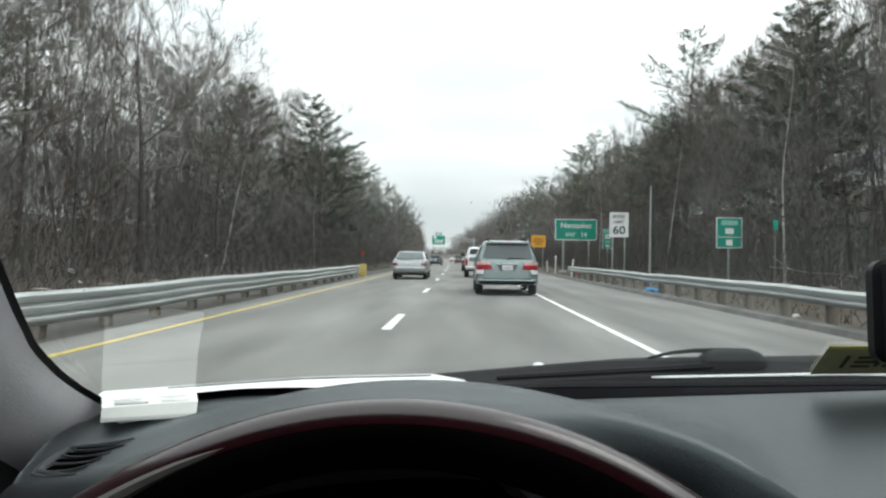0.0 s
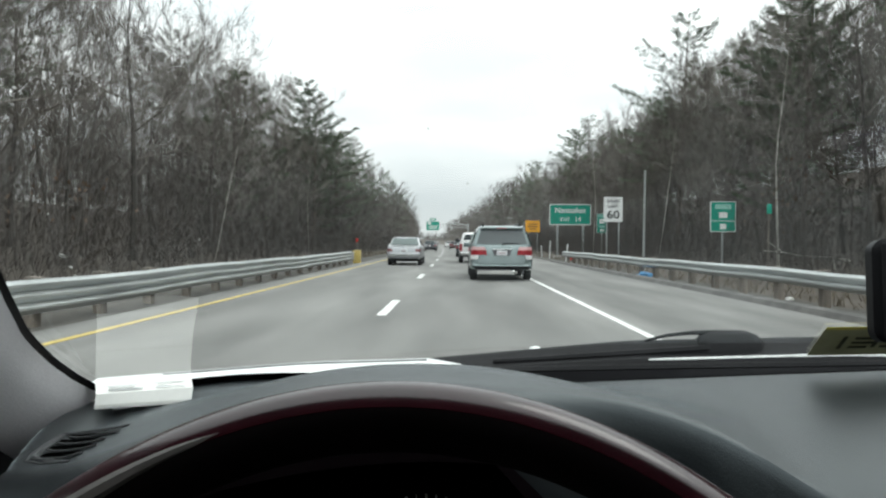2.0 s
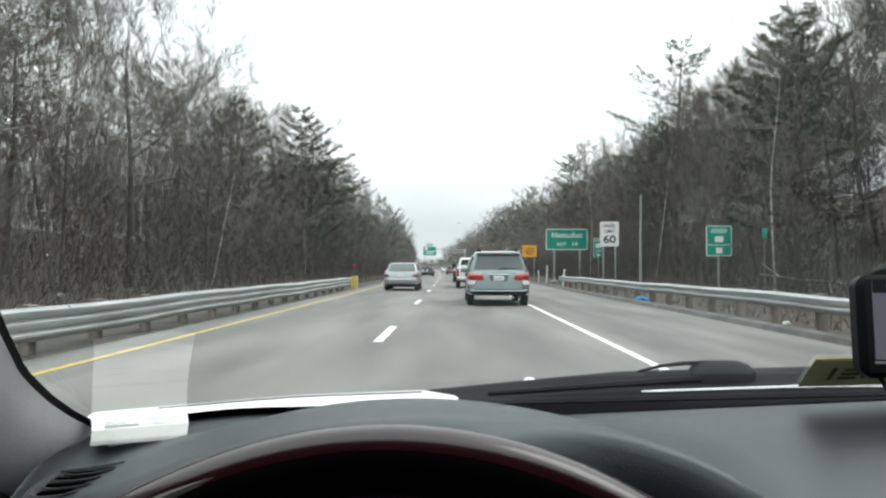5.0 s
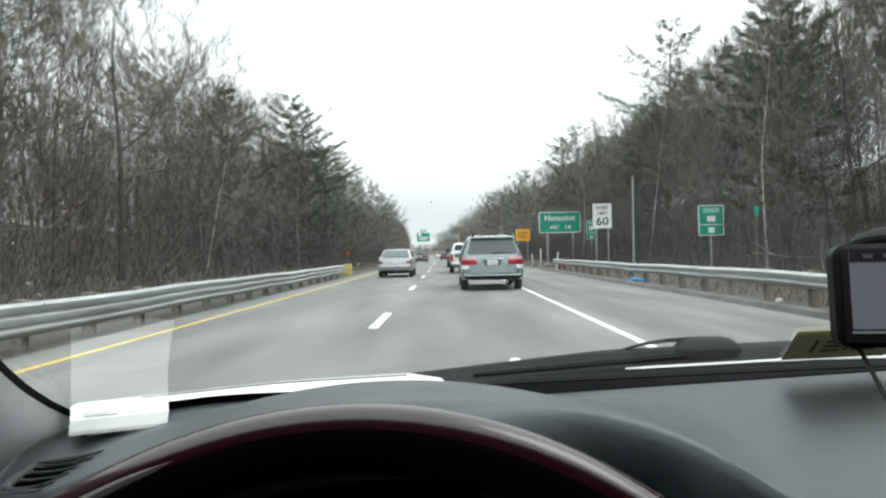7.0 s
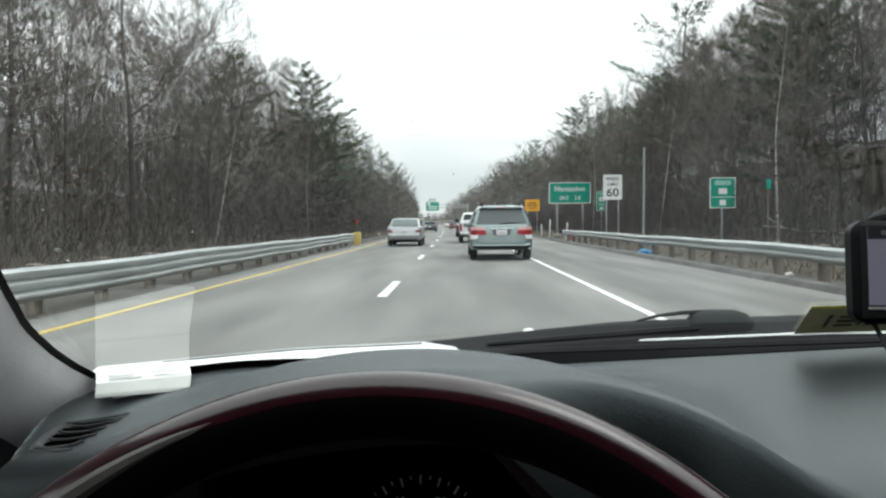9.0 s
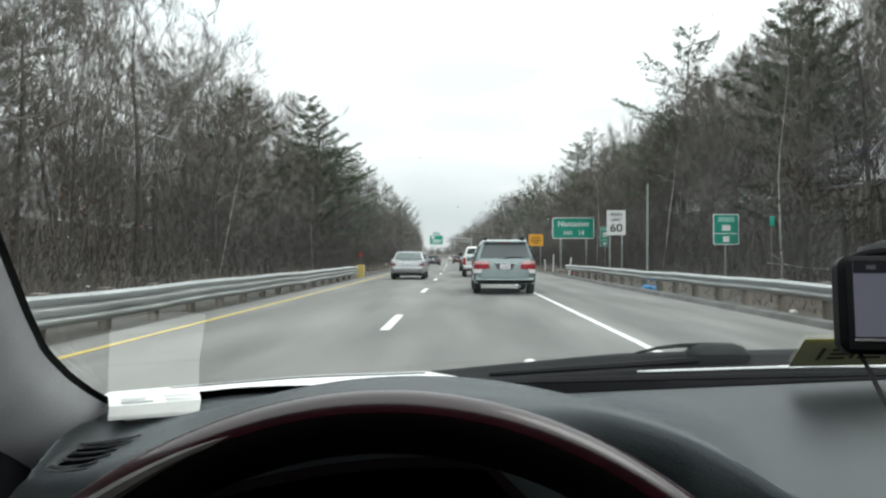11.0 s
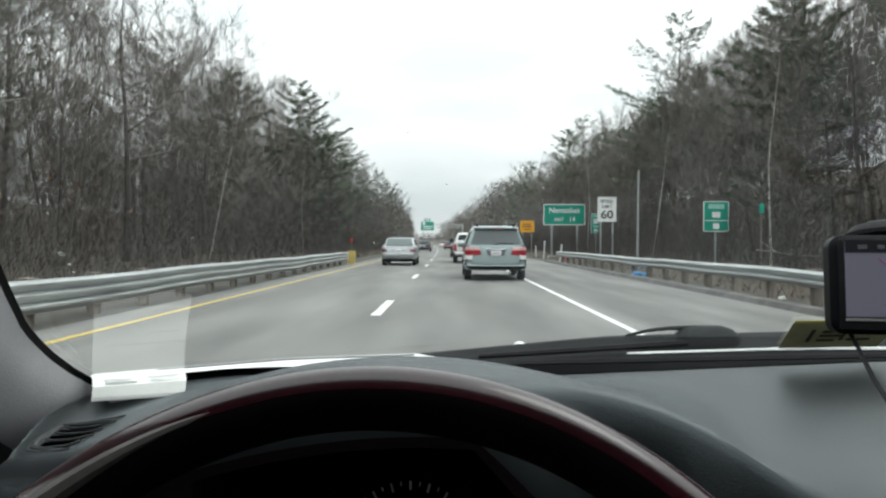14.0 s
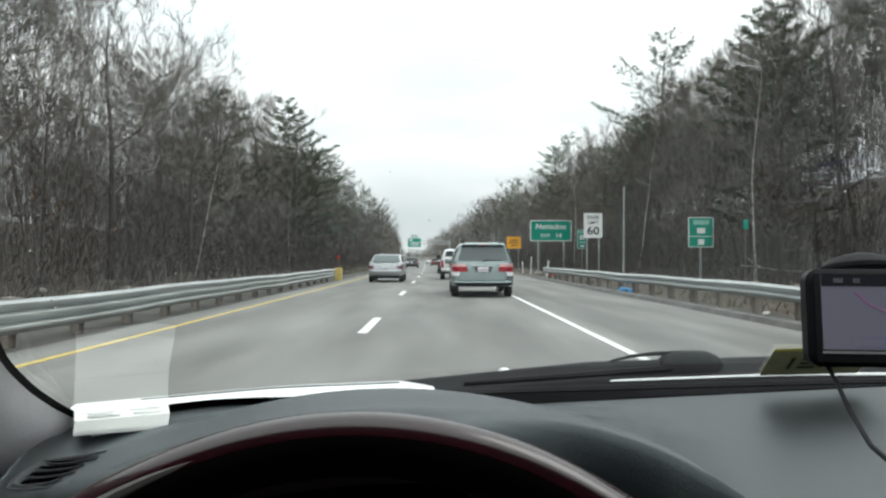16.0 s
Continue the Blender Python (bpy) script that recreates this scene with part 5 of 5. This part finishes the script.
WM = Matrix.Translation(WC) @ Matrix.Rotation(radians(90) - TILT, 4, "X")
steer = empty("steering_wheel")
steer.parent = own
steer["label"] = "dark burgundy wood and leather steering wheel"


def wheel_part(name, bm, material, label=""):
    bmesh.ops.transform(bm, matrix=inv @ WM, verts=bm.verts)
    return part(name, bm, material, steer, label)


def arc(a0, a1, n, big, small, sides=16, t0=0.0, t1=360.0):
    rws = []
    for i in range(n + 1):
        a = radians(a0 + (a1 - a0) * i / n)
        c, s = math.cos(a), math.sin(a)
        rws.append([((big + small * math.cos(t)) * c, (big + small * math.cos(t)) * s, 1.12 * small * math.sin(t)) for t in [radians(t0 + (t1 - t0) * k / sides) for k in range(sides + 1)]])
    return sheet(rws)


wheel_part("rim_top", arc(18, 162, 60, 0.1955, 0.0152, 16, -130, 104), M_WHEEL, "glossy dark burgundy wood rim section")
# Matt black instead of wood: stands in for shade on the inner half.
wheel_part("rim_shade_side", arc(18, 162, 60, 0.1955, 0.0151, 14, 102, 232), M_RIMSHADE, "inside of the rim, black for its shaded side")
# Tapering grey bar stands in for the highlight on the rim's face.
glint = [104 + 2 * i for i in range(30)]
wheel_part("rim_glint", tube([(0.1935 * math.cos(radians(d)), 0.1935 * math.sin(radians(d)), 0.0150) for d in glint], [0.0004 + 0.0050 * min(1.0, (d - 104) / 30) for d in glint], 8), M_RIMGLINT, "grey bar for the highlight along the rim face")
wheel_part("rim_lower", arc(162, 378, 60, 0.196, 0.0150), M_LEATHER, "black leather rim section")
for a in (0, 180, 270):
    sp = box(0.12, 0.035, 0.012, 0.115, 0, -0.012, 0.005)
    bmesh.ops.transform(sp, matrix=Matrix.Rotation(radians(a), 4, "Z"), verts=sp.verts)
    wheel_part("spoke", sp, M_LEATHER)
hub = bmesh.new()
stack_l = [(-0.04, 0.05, -0.05, 0.05, 0.03), (-0.01, 0.075, -0.07, 0.06, 0.04), (0.008, 0.07, -0.065, 0.055, 0.04), (0.014, 0.05, -0.045, 0.035, 0.03)]
stack(stack_l, hub)
wheel_part("hub", hub, M_LEATHER)
own_part("steering_column", tube([WM @ Vector((0, 0, -0.03)), WM @ Vector((0, 0, -0.30))], 0.045, 12), M_TRIM, "", steer)

# windshield glass with its black edge band
LEFT, RIGHT = -0.445, 1.185


def edge_x(y):
    """The left edge of the glass, with the rounded lower corner."""
    x = float(np.interp(y, (0.10, 0.577, 0.607, 0.627, 0.65, 0.68, 0.715, 0.75, 0.765, 0.775), (-0.197, -0.361, -0.370, -0.3765, -0.379, -0.381, -0.3785, -0.372, -0.354, -0.325)))
    return x


ys = [-0.10, -0.05, 0.0, 0.03, 0.06, 0.10, 0.16, 0.24, 0.34, 0.46, 0.58, 0.70, 0.82]
g_rows = []
for t in ys:
    r = []
    for i in range(33):
        x = LEFT - 0.03 + (RIGHT - LEFT + 0.06) * i / 32
        y = base_y(x) - t
        r.append((x, y, pane_z(x, y)))
    g_rows.append(r)
glass = own_part("windshield", sheet(g_rows), M_GLASS, "clear raked windshield glass")
glass.visible_shadow = False
if glass.data.polygons[0].normal.z > 0:
    glass.data.flip_normals()


def on_glass(x, y, down=0.003):
    return (x, y, pane_z(x, y) - down)


speck_rnd = random.Random(8)
SPECKS = [(-0.310, 0.564, 0.0026), (-0.311, 0.578, 0.0013), (-0.313, 0.588, 0.0009)] + [(speck_rnd.uniform(-0.34, 0.34), speck_rnd.uniform(0.36, 0.62), speck_rnd.uniform(0.0004, 0.0009)) for _ in range(16)]
for x, y, r in SPECKS:
    bm = bmesh.new()
    bmesh.ops.create_icosphere(bm, subdivisions=2, radius=1.0)
    n2 = Matrix.Rotation(radians(-32), 4, "X")
    bmesh.ops.transform(bm, matrix=Matrix.Translation(on_glass(x, y, -0.0006)) @ n2 @ Matrix.Diagonal((r, r * 1.3, 0.0005, 1)), verts=bm.verts)
    own_part("dirt_speck", bm, M_SPECK, "", glass)


# Faint grey streaks drawn on the glass stand in for a reflection.
for pts_, rad in (([(0.2350, 0.4770), (0.2590, 0.4755), (0.2860, 0.4738)], 0.00035), ([(0.254, 0.5210), (0.280, 0.5180), (0.3066, 0.5150)], 0.0005)):
    own_part("reflection_streak", tube([on_glass(a, b, 0.001) for a, b in pts_], [rad * 0.3, rad, rad * 0.5], 5), M_PRINTDIM, "faint streak drawn for a reflection in the glass", glass)

path = []
for i in range(40):
    y = 0.10 + (0.775 - 0.10) * (i / 39) ** 0.7
    path.append((edge_x(y), y))
band_rows = []
for i, (x, y) in enumerate(path):
    d = Vector((path[min(i + 1, 39)][0] - path[max(i - 1, 0)][0], path[min(i + 1, 39)][1] - path[max(i - 1, 0)][1])).normalized()
    n2 = Vector((-d.y, d.x))
    if n2.x < 0:
        n2 = -n2
    band_rows.append([on_glass(x - n2.x * 0.05, y - n2.y * 0.05, 0.004), on_glass(x + n2.x * 0.0015, y + n2.y * 0.0015, 0.004)])
own_part("edge_band", sheet(band_rows), M_FRIT, "black band along the glass edge", glass)
own_part("edge_band", sheet([[on_glass(x, base_y(x) + 0.02, 0.004), on_glass(x, base_y(x) - float(np.interp(x, (-0.40, -0.34, -0.30, -0.25, -0.20, -0.15, -0.10, 0.0), (0.016, 0.015, 0.016, 0.017, 0.016, 0.012, 0.005, 0.001))), 0.004)] for x in [LEFT + 0.055 + 0.015 * i for i in range(100)]]),
         M_FRIT, "black band along the foot of the glass", glass)

# pillar lining between the glass edge and the dash
pil = []
for i, (x, y) in enumerate(path):
    top = Vector(on_glass(x - 0.0035, y, 0.008))
    roll = ((0, 0, 0), (-0.004, -0.010, -0.012), (-0.011, -0.020, -0.024), (-0.022, -0.027, -0.038), (-0.038, -0.024, -0.060), (-0.060, 0.010, -0.100))
    pil.append([tuple(top + Vector(o)) for o in roll])
own_part("pillar_lining", sheet(pil), M_TRIMGREY, "grey windshield pillar lining")
own_part("pillar_lining", box(0.06, 0.9, 0.06, RIGHT - 0.02, 0.42, 1.21, 0.02, turn=Matrix.Rotation(-radians(30), 4, "X")), M_TRIMGREY, "grey windshield pillar lining")

# Added: closes a gap to the bright body and keeps this corner dark.
own_part("door_card", box(0.02, 0.70, 0.36, -0.440, 0.46, 0.845, 0.008), M_LEATHER, "black door panel, added to darken the corner")

# bonnet with a rounded rear lip, wiper tray and wiper
hood_rows = []
for i in range(41):
    x = -0.46 + 1.66 * i / 40
    b = cowl_y(x)
    z = float(np.interp(x, (-0.46, -0.34, -0.27, -0.20, -0.10, -0.02), (1.0125, 1.0215, 1.0270, 1.0322, 1.0352, 1.038))) if x < -0.02 else 1.038 - 0.022 * min(1.0, (x + 0.02) / 0.05)
    prof = [(0.010, -0.030), (0.012, -0.010), (0.020, -0.002), (0.035, 0.0), (0.06, -0.003), (0.20, -0.04), (0.45, -0.11), (0.75, -0.20), (0.95, -0.28), (1.02, -0.36), (1.03, -0.55)]
    hood_rows.append([(x, b + a, z + c) for a, c in prof])
bonnet = own_part("bonnet", sheet(hood_rows), M_WHITEPAINT, "white bonnet edge beyond the glass")
own_part("rubber_strip", tube([(r[3][0], r[3][1] - 0.008, r[3][2] - 0.0002) for r in hood_rows if -0.38 < r[3][0] < -0.02], 0.0011, 6), M_BONNETGAP, "thin grey rubber strip along the bonnet edge", bonnet)
tray = []
for i in range(60):
    x = -0.040 + 1.14 * i / 59
    b = cowl_y(x)
    u = min(1.0, max(0.0, (x + 0.04) / 0.26))
    zt = 1.034 + 0.025 * u + 0.009 * min(1.0, max(0.0, (x - 0.22) / 0.30))
    zl = 1.020 + 0.018 * min(1.0, max(0.0, x / 0.45))
    tray.append([(x, b + 0.004, zl - 0.03), (x, b + 0.008, zl), (x, b + 0.018, zl + (zt - zl) * 0.42), (x, b + 0.030, zl + (zt - zl) * 0.45), (x, b + 0.050, zt - 0.002), (x, b + 0.058, zt),
                 (x, b + 0.085, zt - 0.004), (x, b + 0.10, zt - 0.04)])
own_part("wiper_tray", sheet(tray), M_TRIM, "black plastic wiper tray")
wip = empty("wiper")
wip.parent = own
wip["label"] = "black windshield wiper"
own_part("wiper_arm", tube([(0.225, 0.97, 1.052), (0.245, 0.97, 1.0605), (0.270, 0.97, 1.0665), (0.300, 0.97, 1.0700), (0.335, 0.97, 1.0705)], [0.0016, 0.0020, 0.0024, 0.0030, 0.004], 6), M_TRIM, "", wip)
joint = own_part("wiper_joint", stack([(1.045, 0.046, -0.02, 0.03, 0.02), (1.060, 0.043, -0.018, 0.028, 0.02), (1.069, 0.035, -0.012, 0.022, 0.018), (1.0735, 0.022, -0.004, 0.012, 0.01)]), M_TRIM, "", wip)
joint.matrix_basis = Matrix.Translation((0.350, 0.965, 0))
own_part("wiper_blade", tube([(0.04, 0.945, 1.034), (0.20, 0.950, 1.044), (0.34, 0.952, 1.054)], [0.003, 0.005, 0.005], 6), M_TRIM, "", wip)
# Small white blob on the edge of the tray.
blob = bmesh.new()
bmesh.ops.create_uvsphere(blob, u_segments=12, v_segments=8, radius=1.0)
bmesh.ops.transform(blob, matrix=Matrix.Translation((0.098, 0.985, 1.0445)) @ Matrix.Diagonal((0.0085, 0.008, 0.0045, 1)), verts=blob.verts)
own_part("tray_blob", blob, M_WHITEPAINT, "small white blob on the wiper tray edge")
# Thin white bar along the foot of the glass.
own_part("white_foot_strip", tube([(x, 0.830, 1.0565 + 0.008 * min(1.0, (x - 0.2) / 0.22)) for x in [0.208 + 0.02 * i for i in range(44)]], [0.0008] + [0.0014] * 8 + [0.0020] * 34 + [0.001], 6), M_WHITEPAINT, "thin bright strip at the foot of the glass")

# plain shell, out of view: roof, sides, rear, floor, wheels; closed to darken the cabin
own_part("roof", sheet([[(MID + u * 0.80, y, 1.46 - 0.035 * u * u - (0.085 if k == 0 else 0)) for u in (-1, -0.6, -0.2, 0.2, 0.6, 1)]
                        for k, y in enumerate((0.25, 0.05, -0.7, -1.4, -1.9))], thick=0.03), M_DARKIN, "plain dark roof lining")
own_part("roof_skin", sheet([[(MID + u * 0.83, y, 1.485 - 0.035 * u * u - (0.08 if k == 0 else 0)) for u in (-1, -0.6, -0.2, 0.2, 0.6, 1)]
                             for k, y in enumerate((0.25, 0.05, -0.7, -1.4, -1.92))]), M_WHITEPAINT)
for s in (-1, 1):
    xx = MID + s * 0.86
    own_part("door", box(0.09, 2.75, 0.72, xx, -0.62, 0.62, 0.03), M_WHITEPAINT, "plain white car side")
    own_part("door_lining", box(0.03, 2.6, 0.60, MID + s * 0.795, -0.70, 0.67, 0.012), M_DARKIN)
    # Blind over the rear side windows, added to keep light out.
    own_part("side_blind", slab([(MID + s * 0.84, -0.45, 0.93), (MID + s * 0.84, -1.95, 0.93), (MID + s * 0.80, -1.93, 1.44), (MID + s * 0.80, -0.45, 1.44)], 0.01), M_DARKIN)
    own_part("window_header", slab([(MID + s * 0.807, 0.15, 1.37), (MID + s * 0.807, -0.45, 1.37), (MID + s * 0.80, -0.45, 1.44), (MID + s * 0.80, 0.12, 1.44)], 0.01), M_DARKIN)
    pane = own_part("side_window", slab([(MID + s * 0.84, 0.80, 0.935), (MID + s * 0.84, -0.445, 0.935), (MID + s * 0.808, -0.445, 1.365), (MID + s * 0.808, 0.16, 1.365)], 0.004), M_GLASS, "clear side window")
    pane.visible_shadow = False
    own_part("wing", box(0.09, 1.30, 0.40, xx, 1.30, 0.55, 0.06), M_WHITEPAINT)
# Rear closed off with a dark board, also to block light.
own_part("rear_blind", box(1.5, 0.06, 1.1, MID, -1.95, 0.90, 0.02), M_DARKIN)
own_part("cabin_floor", box(1.62, 3.6, 0.06, MID, -0.2, 0.27, 0.01), M_DARKIN)
own_part("bulkhead", box(1.55, 0.05, 0.70, MID, 0.84, 0.62, 0.01), M_DARKIN)
nose = own_part("nose", stack([(0.28, 0.80, 1.75, 2.0, 0.2), (0.5, 0.86, 1.6, 2.04, 0.25), (0.66, 0.84, 1.6, 2.0, 0.25), (0.70, 0.8, 1.65, 1.96, 0.2)]), M_WHITEPAINT)
nose.matrix_basis = Matrix.Translation((MID, 0, 0))
tail = own_part("tail", stack([(0.28, 0.80, -2.75, -1.99, 0.2), (0.5, 0.88, -2.85, -1.99, 0.25), (0.95, 0.86, -2.78, -1.99, 0.25), (1.0, 0.8, -2.7, -1.99, 0.2)]), M_WHITEPAINT)
tail.matrix_basis = Matrix.Translation((MID, 0, 0))
ty_me, rim_me = wheel_meshes(0.32, 0.21)
for y in (1.30, -1.45):
    for s in (-1, 1):
        t = new("wheel", ty_me)
        t.parent = own
        t.matrix_basis = inv @ pose(MID + s * 0.80, y, 0.32)
        k = new("rim", rim_me)
        k.parent = t


# ---- loose things in the car ----
def folded_card():
    """A white card folded over a low plastic block, by the foot of the glass."""
    c = empty("folded_card", -0.32, 0.73, 1.020, "white folded card with faint grey print, on the dashboard", "card")
    o = Matrix.Translation((0.32, -0.73, -1.020))
    def sub(name, bm, material, label="", parent=None):
        bmesh.ops.transform(bm, matrix=o, verts=bm.verts)
        return part(name, bm, material, parent or c, label, smooth=False)
    FL, FR = Vector((-0.3381, 0.6680, 1.0351)), Vector((-0.2616, 0.7020, 1.0343))
    RL, RR = Vector((-0.3396, 0.6740, 1.0449)), Vector((-0.2630, 0.7100, 1.0452))
    BL, BR = Vector((-0.374, 0.741, 1.0440)), Vector((-0.291, 0.780, 1.0450))
    down = Vector((0, 0, -0.014))
    rows_ = []
    for k in range(13):
        u = k / 12
        f, r, b = FL.lerp(FR, u), RL.lerp(RR, u), BL.lerp(BR, u)
        rows_.append([tuple(q) for q in (f + down * 0.12, f.lerp(r, 0.1), f.lerp(r, 0.9), r, r.lerp(b, 0.46), r.lerp(b, 0.49) + down * 0.12, r.lerp(b, 0.54) + down * 0.12, r.lerp(b, 0.57), b, b + down * 1.1 + Vector((0, 0.002, 0)))])
    body = sub("card", sheet(rows_, thick=0.001), M_PAPER)
    mid = (FL + FR + BL + BR) / 4
    tilt = math.atan2(RR.y - RL.y, RR.x - RL.x)
    blk = box(0.062, 0.030, 0.018, 0, 0, 0, 0.002)
    bmesh.ops.transform(blk, matrix=Matrix.Translation((mid.x, mid.y + 0.006, 1.0255)) @ Matrix.Rotation(tilt, 4, "Z"), verts=blk.verts)
    sub("block", blk, M_PAPER)
    sub("foot", slab([(-0.300, 0.701, 1.0275), (-0.253, 0.719, 1.0315), (-0.266, 0.735, 1.031), (-0.300, 0.722, 1.028)], 0.001), M_PAPER)
    for u, v, w in ((0.30, 0.10, 0.030), (0.30, 0.15, 0.030), (0.76, 0.10, 0.028), (0.68, 0.17, 0.012), (0.26, 0.30, 0.022), (0.26, 0.38, 0.026), (0.74, 0.40, 0.030)):
        at = RL.lerp(RR, u).lerp(BL.lerp(BR, u), v)
        bar = box(w, 0.0030, 0.0006, 0, 0, 0)
        bmesh.ops.transform(bar, matrix=Matrix.Translation((at.x, at.y, at.z + 0.0012)) @ Matrix.Rotation(tilt, 4, "Z") @ Matrix.Rotation(-0.15, 4, "X"), verts=bar.verts)
        sub("print_bar", bar, M_PRINT, "", body)


def gps_unit():
    g = empty("gps_navigator", 0.3486, 0.5416, 1.1536, "dark grey navigator with a lit map screen on a suction mount", "navigator")
    g.rotation_euler = (radians(-6), 0, radians(-8))
    g.scale = (0.82, 0.82, 0.82)
    case = part("case", stack([(-0.011, 0.066, -0.043, 0.043, 0.010), (-0.008, 0.069, -0.046, 0.046, 0.012), (0.006, 0.069, -0.046, 0.046, 0.012), (0.010, 0.064, -0.041, 0.041, 0.010)]), M_GPS, g)
    case.matrix_basis = Matrix.Rotation(radians(90), 4, "X")
    part("screen_frame", box(0.126, 0.002, 0.084, 0.0005, -0.0102, 0.0, 0.001), M_TRIM, g)
    sc = part("screen", box(0.117, 0.002, 0.070, 0.0015, -0.0112, 0.005), M_SCREEN, g, "lit pale violet map screen", smooth=False)
    part("status_bar", box(0.117, 0.001, 0.011, 0.0015, -0.0127, 0.0345), M_SCREENBAR, sc, smooth=False)
    part("print_bar", box(0.008, 0.0006, 0.004, -0.042, -0.0135, 0.0345), M_PRINTDIM, sc, smooth=False)
    part("print_bar", box(0.006, 0.0006, 0.004, -0.026, -0.0135, 0.0345), M_PRINTDIM, sc, smooth=False)
    part("route_line", tube([(-0.028, -0.0127, 0.024), (-0.015, -0.0127, 0.012), (0.005, -0.0127, 0.002), (0.03, -0.0127, -0.004), (0.055, -0.0127, -0.006)], 0.0011, 5), M_ROUTE, sc, "dark violet route line")
    part("blue_bar", box(0.085, 0.001, 0.009, 0.017, -0.0127, -0.023), M_SCREENBLUE, sc, smooth=False)
    part("grey_box", box(0.028, 0.0006, 0.008, -0.018, -0.0135, -0.023), M_SCREEN, sc, smooth=False)
    part("silver_strip", box(0.119, 0.002, 0.0024, 0.0015, -0.0114, -0.0325), M_GPSLINE, g, "thin silver strip under the screen")
    part("mount_arm", tube([(0.02, 0.012, 0.02), (0.015, 0.05, 0.035), (0.0, 0.07, 0.05)], 0.008, 8), M_TRIM, g)
    cup = bmesh.new()
    pr = [(0.0005, 0.014), (0.012, 0.013), (0.024, 0.008), (0.030, 0.001), (0.030, -0.003), (0.0005, -0.003)]
    sheet([[(a * math.cos(t) * 1.2, a * math.sin(t), b) for a, b in pr] for t in [2 * math.pi * k / 20 for k in range(21)]], cup)
    bmesh.ops.transform(cup, matrix=Matrix.Translation((-0.005, 0.028, 0.050)) @ Matrix.Rotation(radians(-8), 4, "X"), verts=cup.verts)
    part("suction_cup", cup, M_TRIM, g, "black rubber suction cup")
    part("latch", box(0.05, 0.02, 0.007, 0.045, 0.004, 0.0475, 0.002), M_TRIM, g)
    cable = [(-0.050, 0.0, -0.045), (-0.046, -0.006, -0.058), (-0.052, -0.05, -0.083), (-0.062, -0.11, -0.103), (-0.066, -0.165, -0.113), (-0.066, -0.20, -0.124), (-0.064, -0.222, -0.18), (-0.064, -0.222, -0.26)]
    part("cable", tube(cable, 0.0021, 7), M_TRIM, g, "thin black power cable")


def windshield_sticker():
    s = empty("paper_pass", 0.40, 0.74, pane_z(0.40, 0.74), "faded yellow-green paper pass leaning on the windshield", "card")
    o = Matrix.Translation((-0.40, -0.74, -pane_z(0.40, 0.74)))
    def patch(name, x0, x1, y0, y1, up, material, parent, skew=0.0):
        n = 4
        bm = sheet([[on_glass(x0 + (x1 - x0) * i / n + skew * (y0 - y) / 0.05, y, 0.0026 + up) for i in range(n + 1)] for y in (y0, (y0 + y1) / 2, y1)], thick=0.0008)
        bmesh.ops.transform(bm, matrix=o, verts=bm.verts)
        return part(name, bm, material, parent, smooth=False)
    b = patch("sheet", 0.368, 0.478, 0.796, 0.742, 0.0, M_STICKER, s, -0.0085)
    patch("top_strip", 0.3592, 0.4682, 0.7415, 0.7375, 0.0, M_STICKERTOP, b, -0.0085)
    for x0, x1, y0, y1 in ((0.388, 0.392, 0.777, 0.752), (0.397, 0.416, 0.7575, 0.754), (0.398, 0.420, 0.7665, 0.763), (0.399, 0.418, 0.776, 0.7725), (0.422, 0.426, 0.774, 0.754), (0.431, 0.452, 0.760, 0.7565), (0.431, 0.456, 0.775, 0.7715)):
        patch("print_bar", x0, x1, y0, y1, 0.0026, M_STICKERINK, b, -0.0085)


folded_card()
gps_unit()
windshield_sticker()
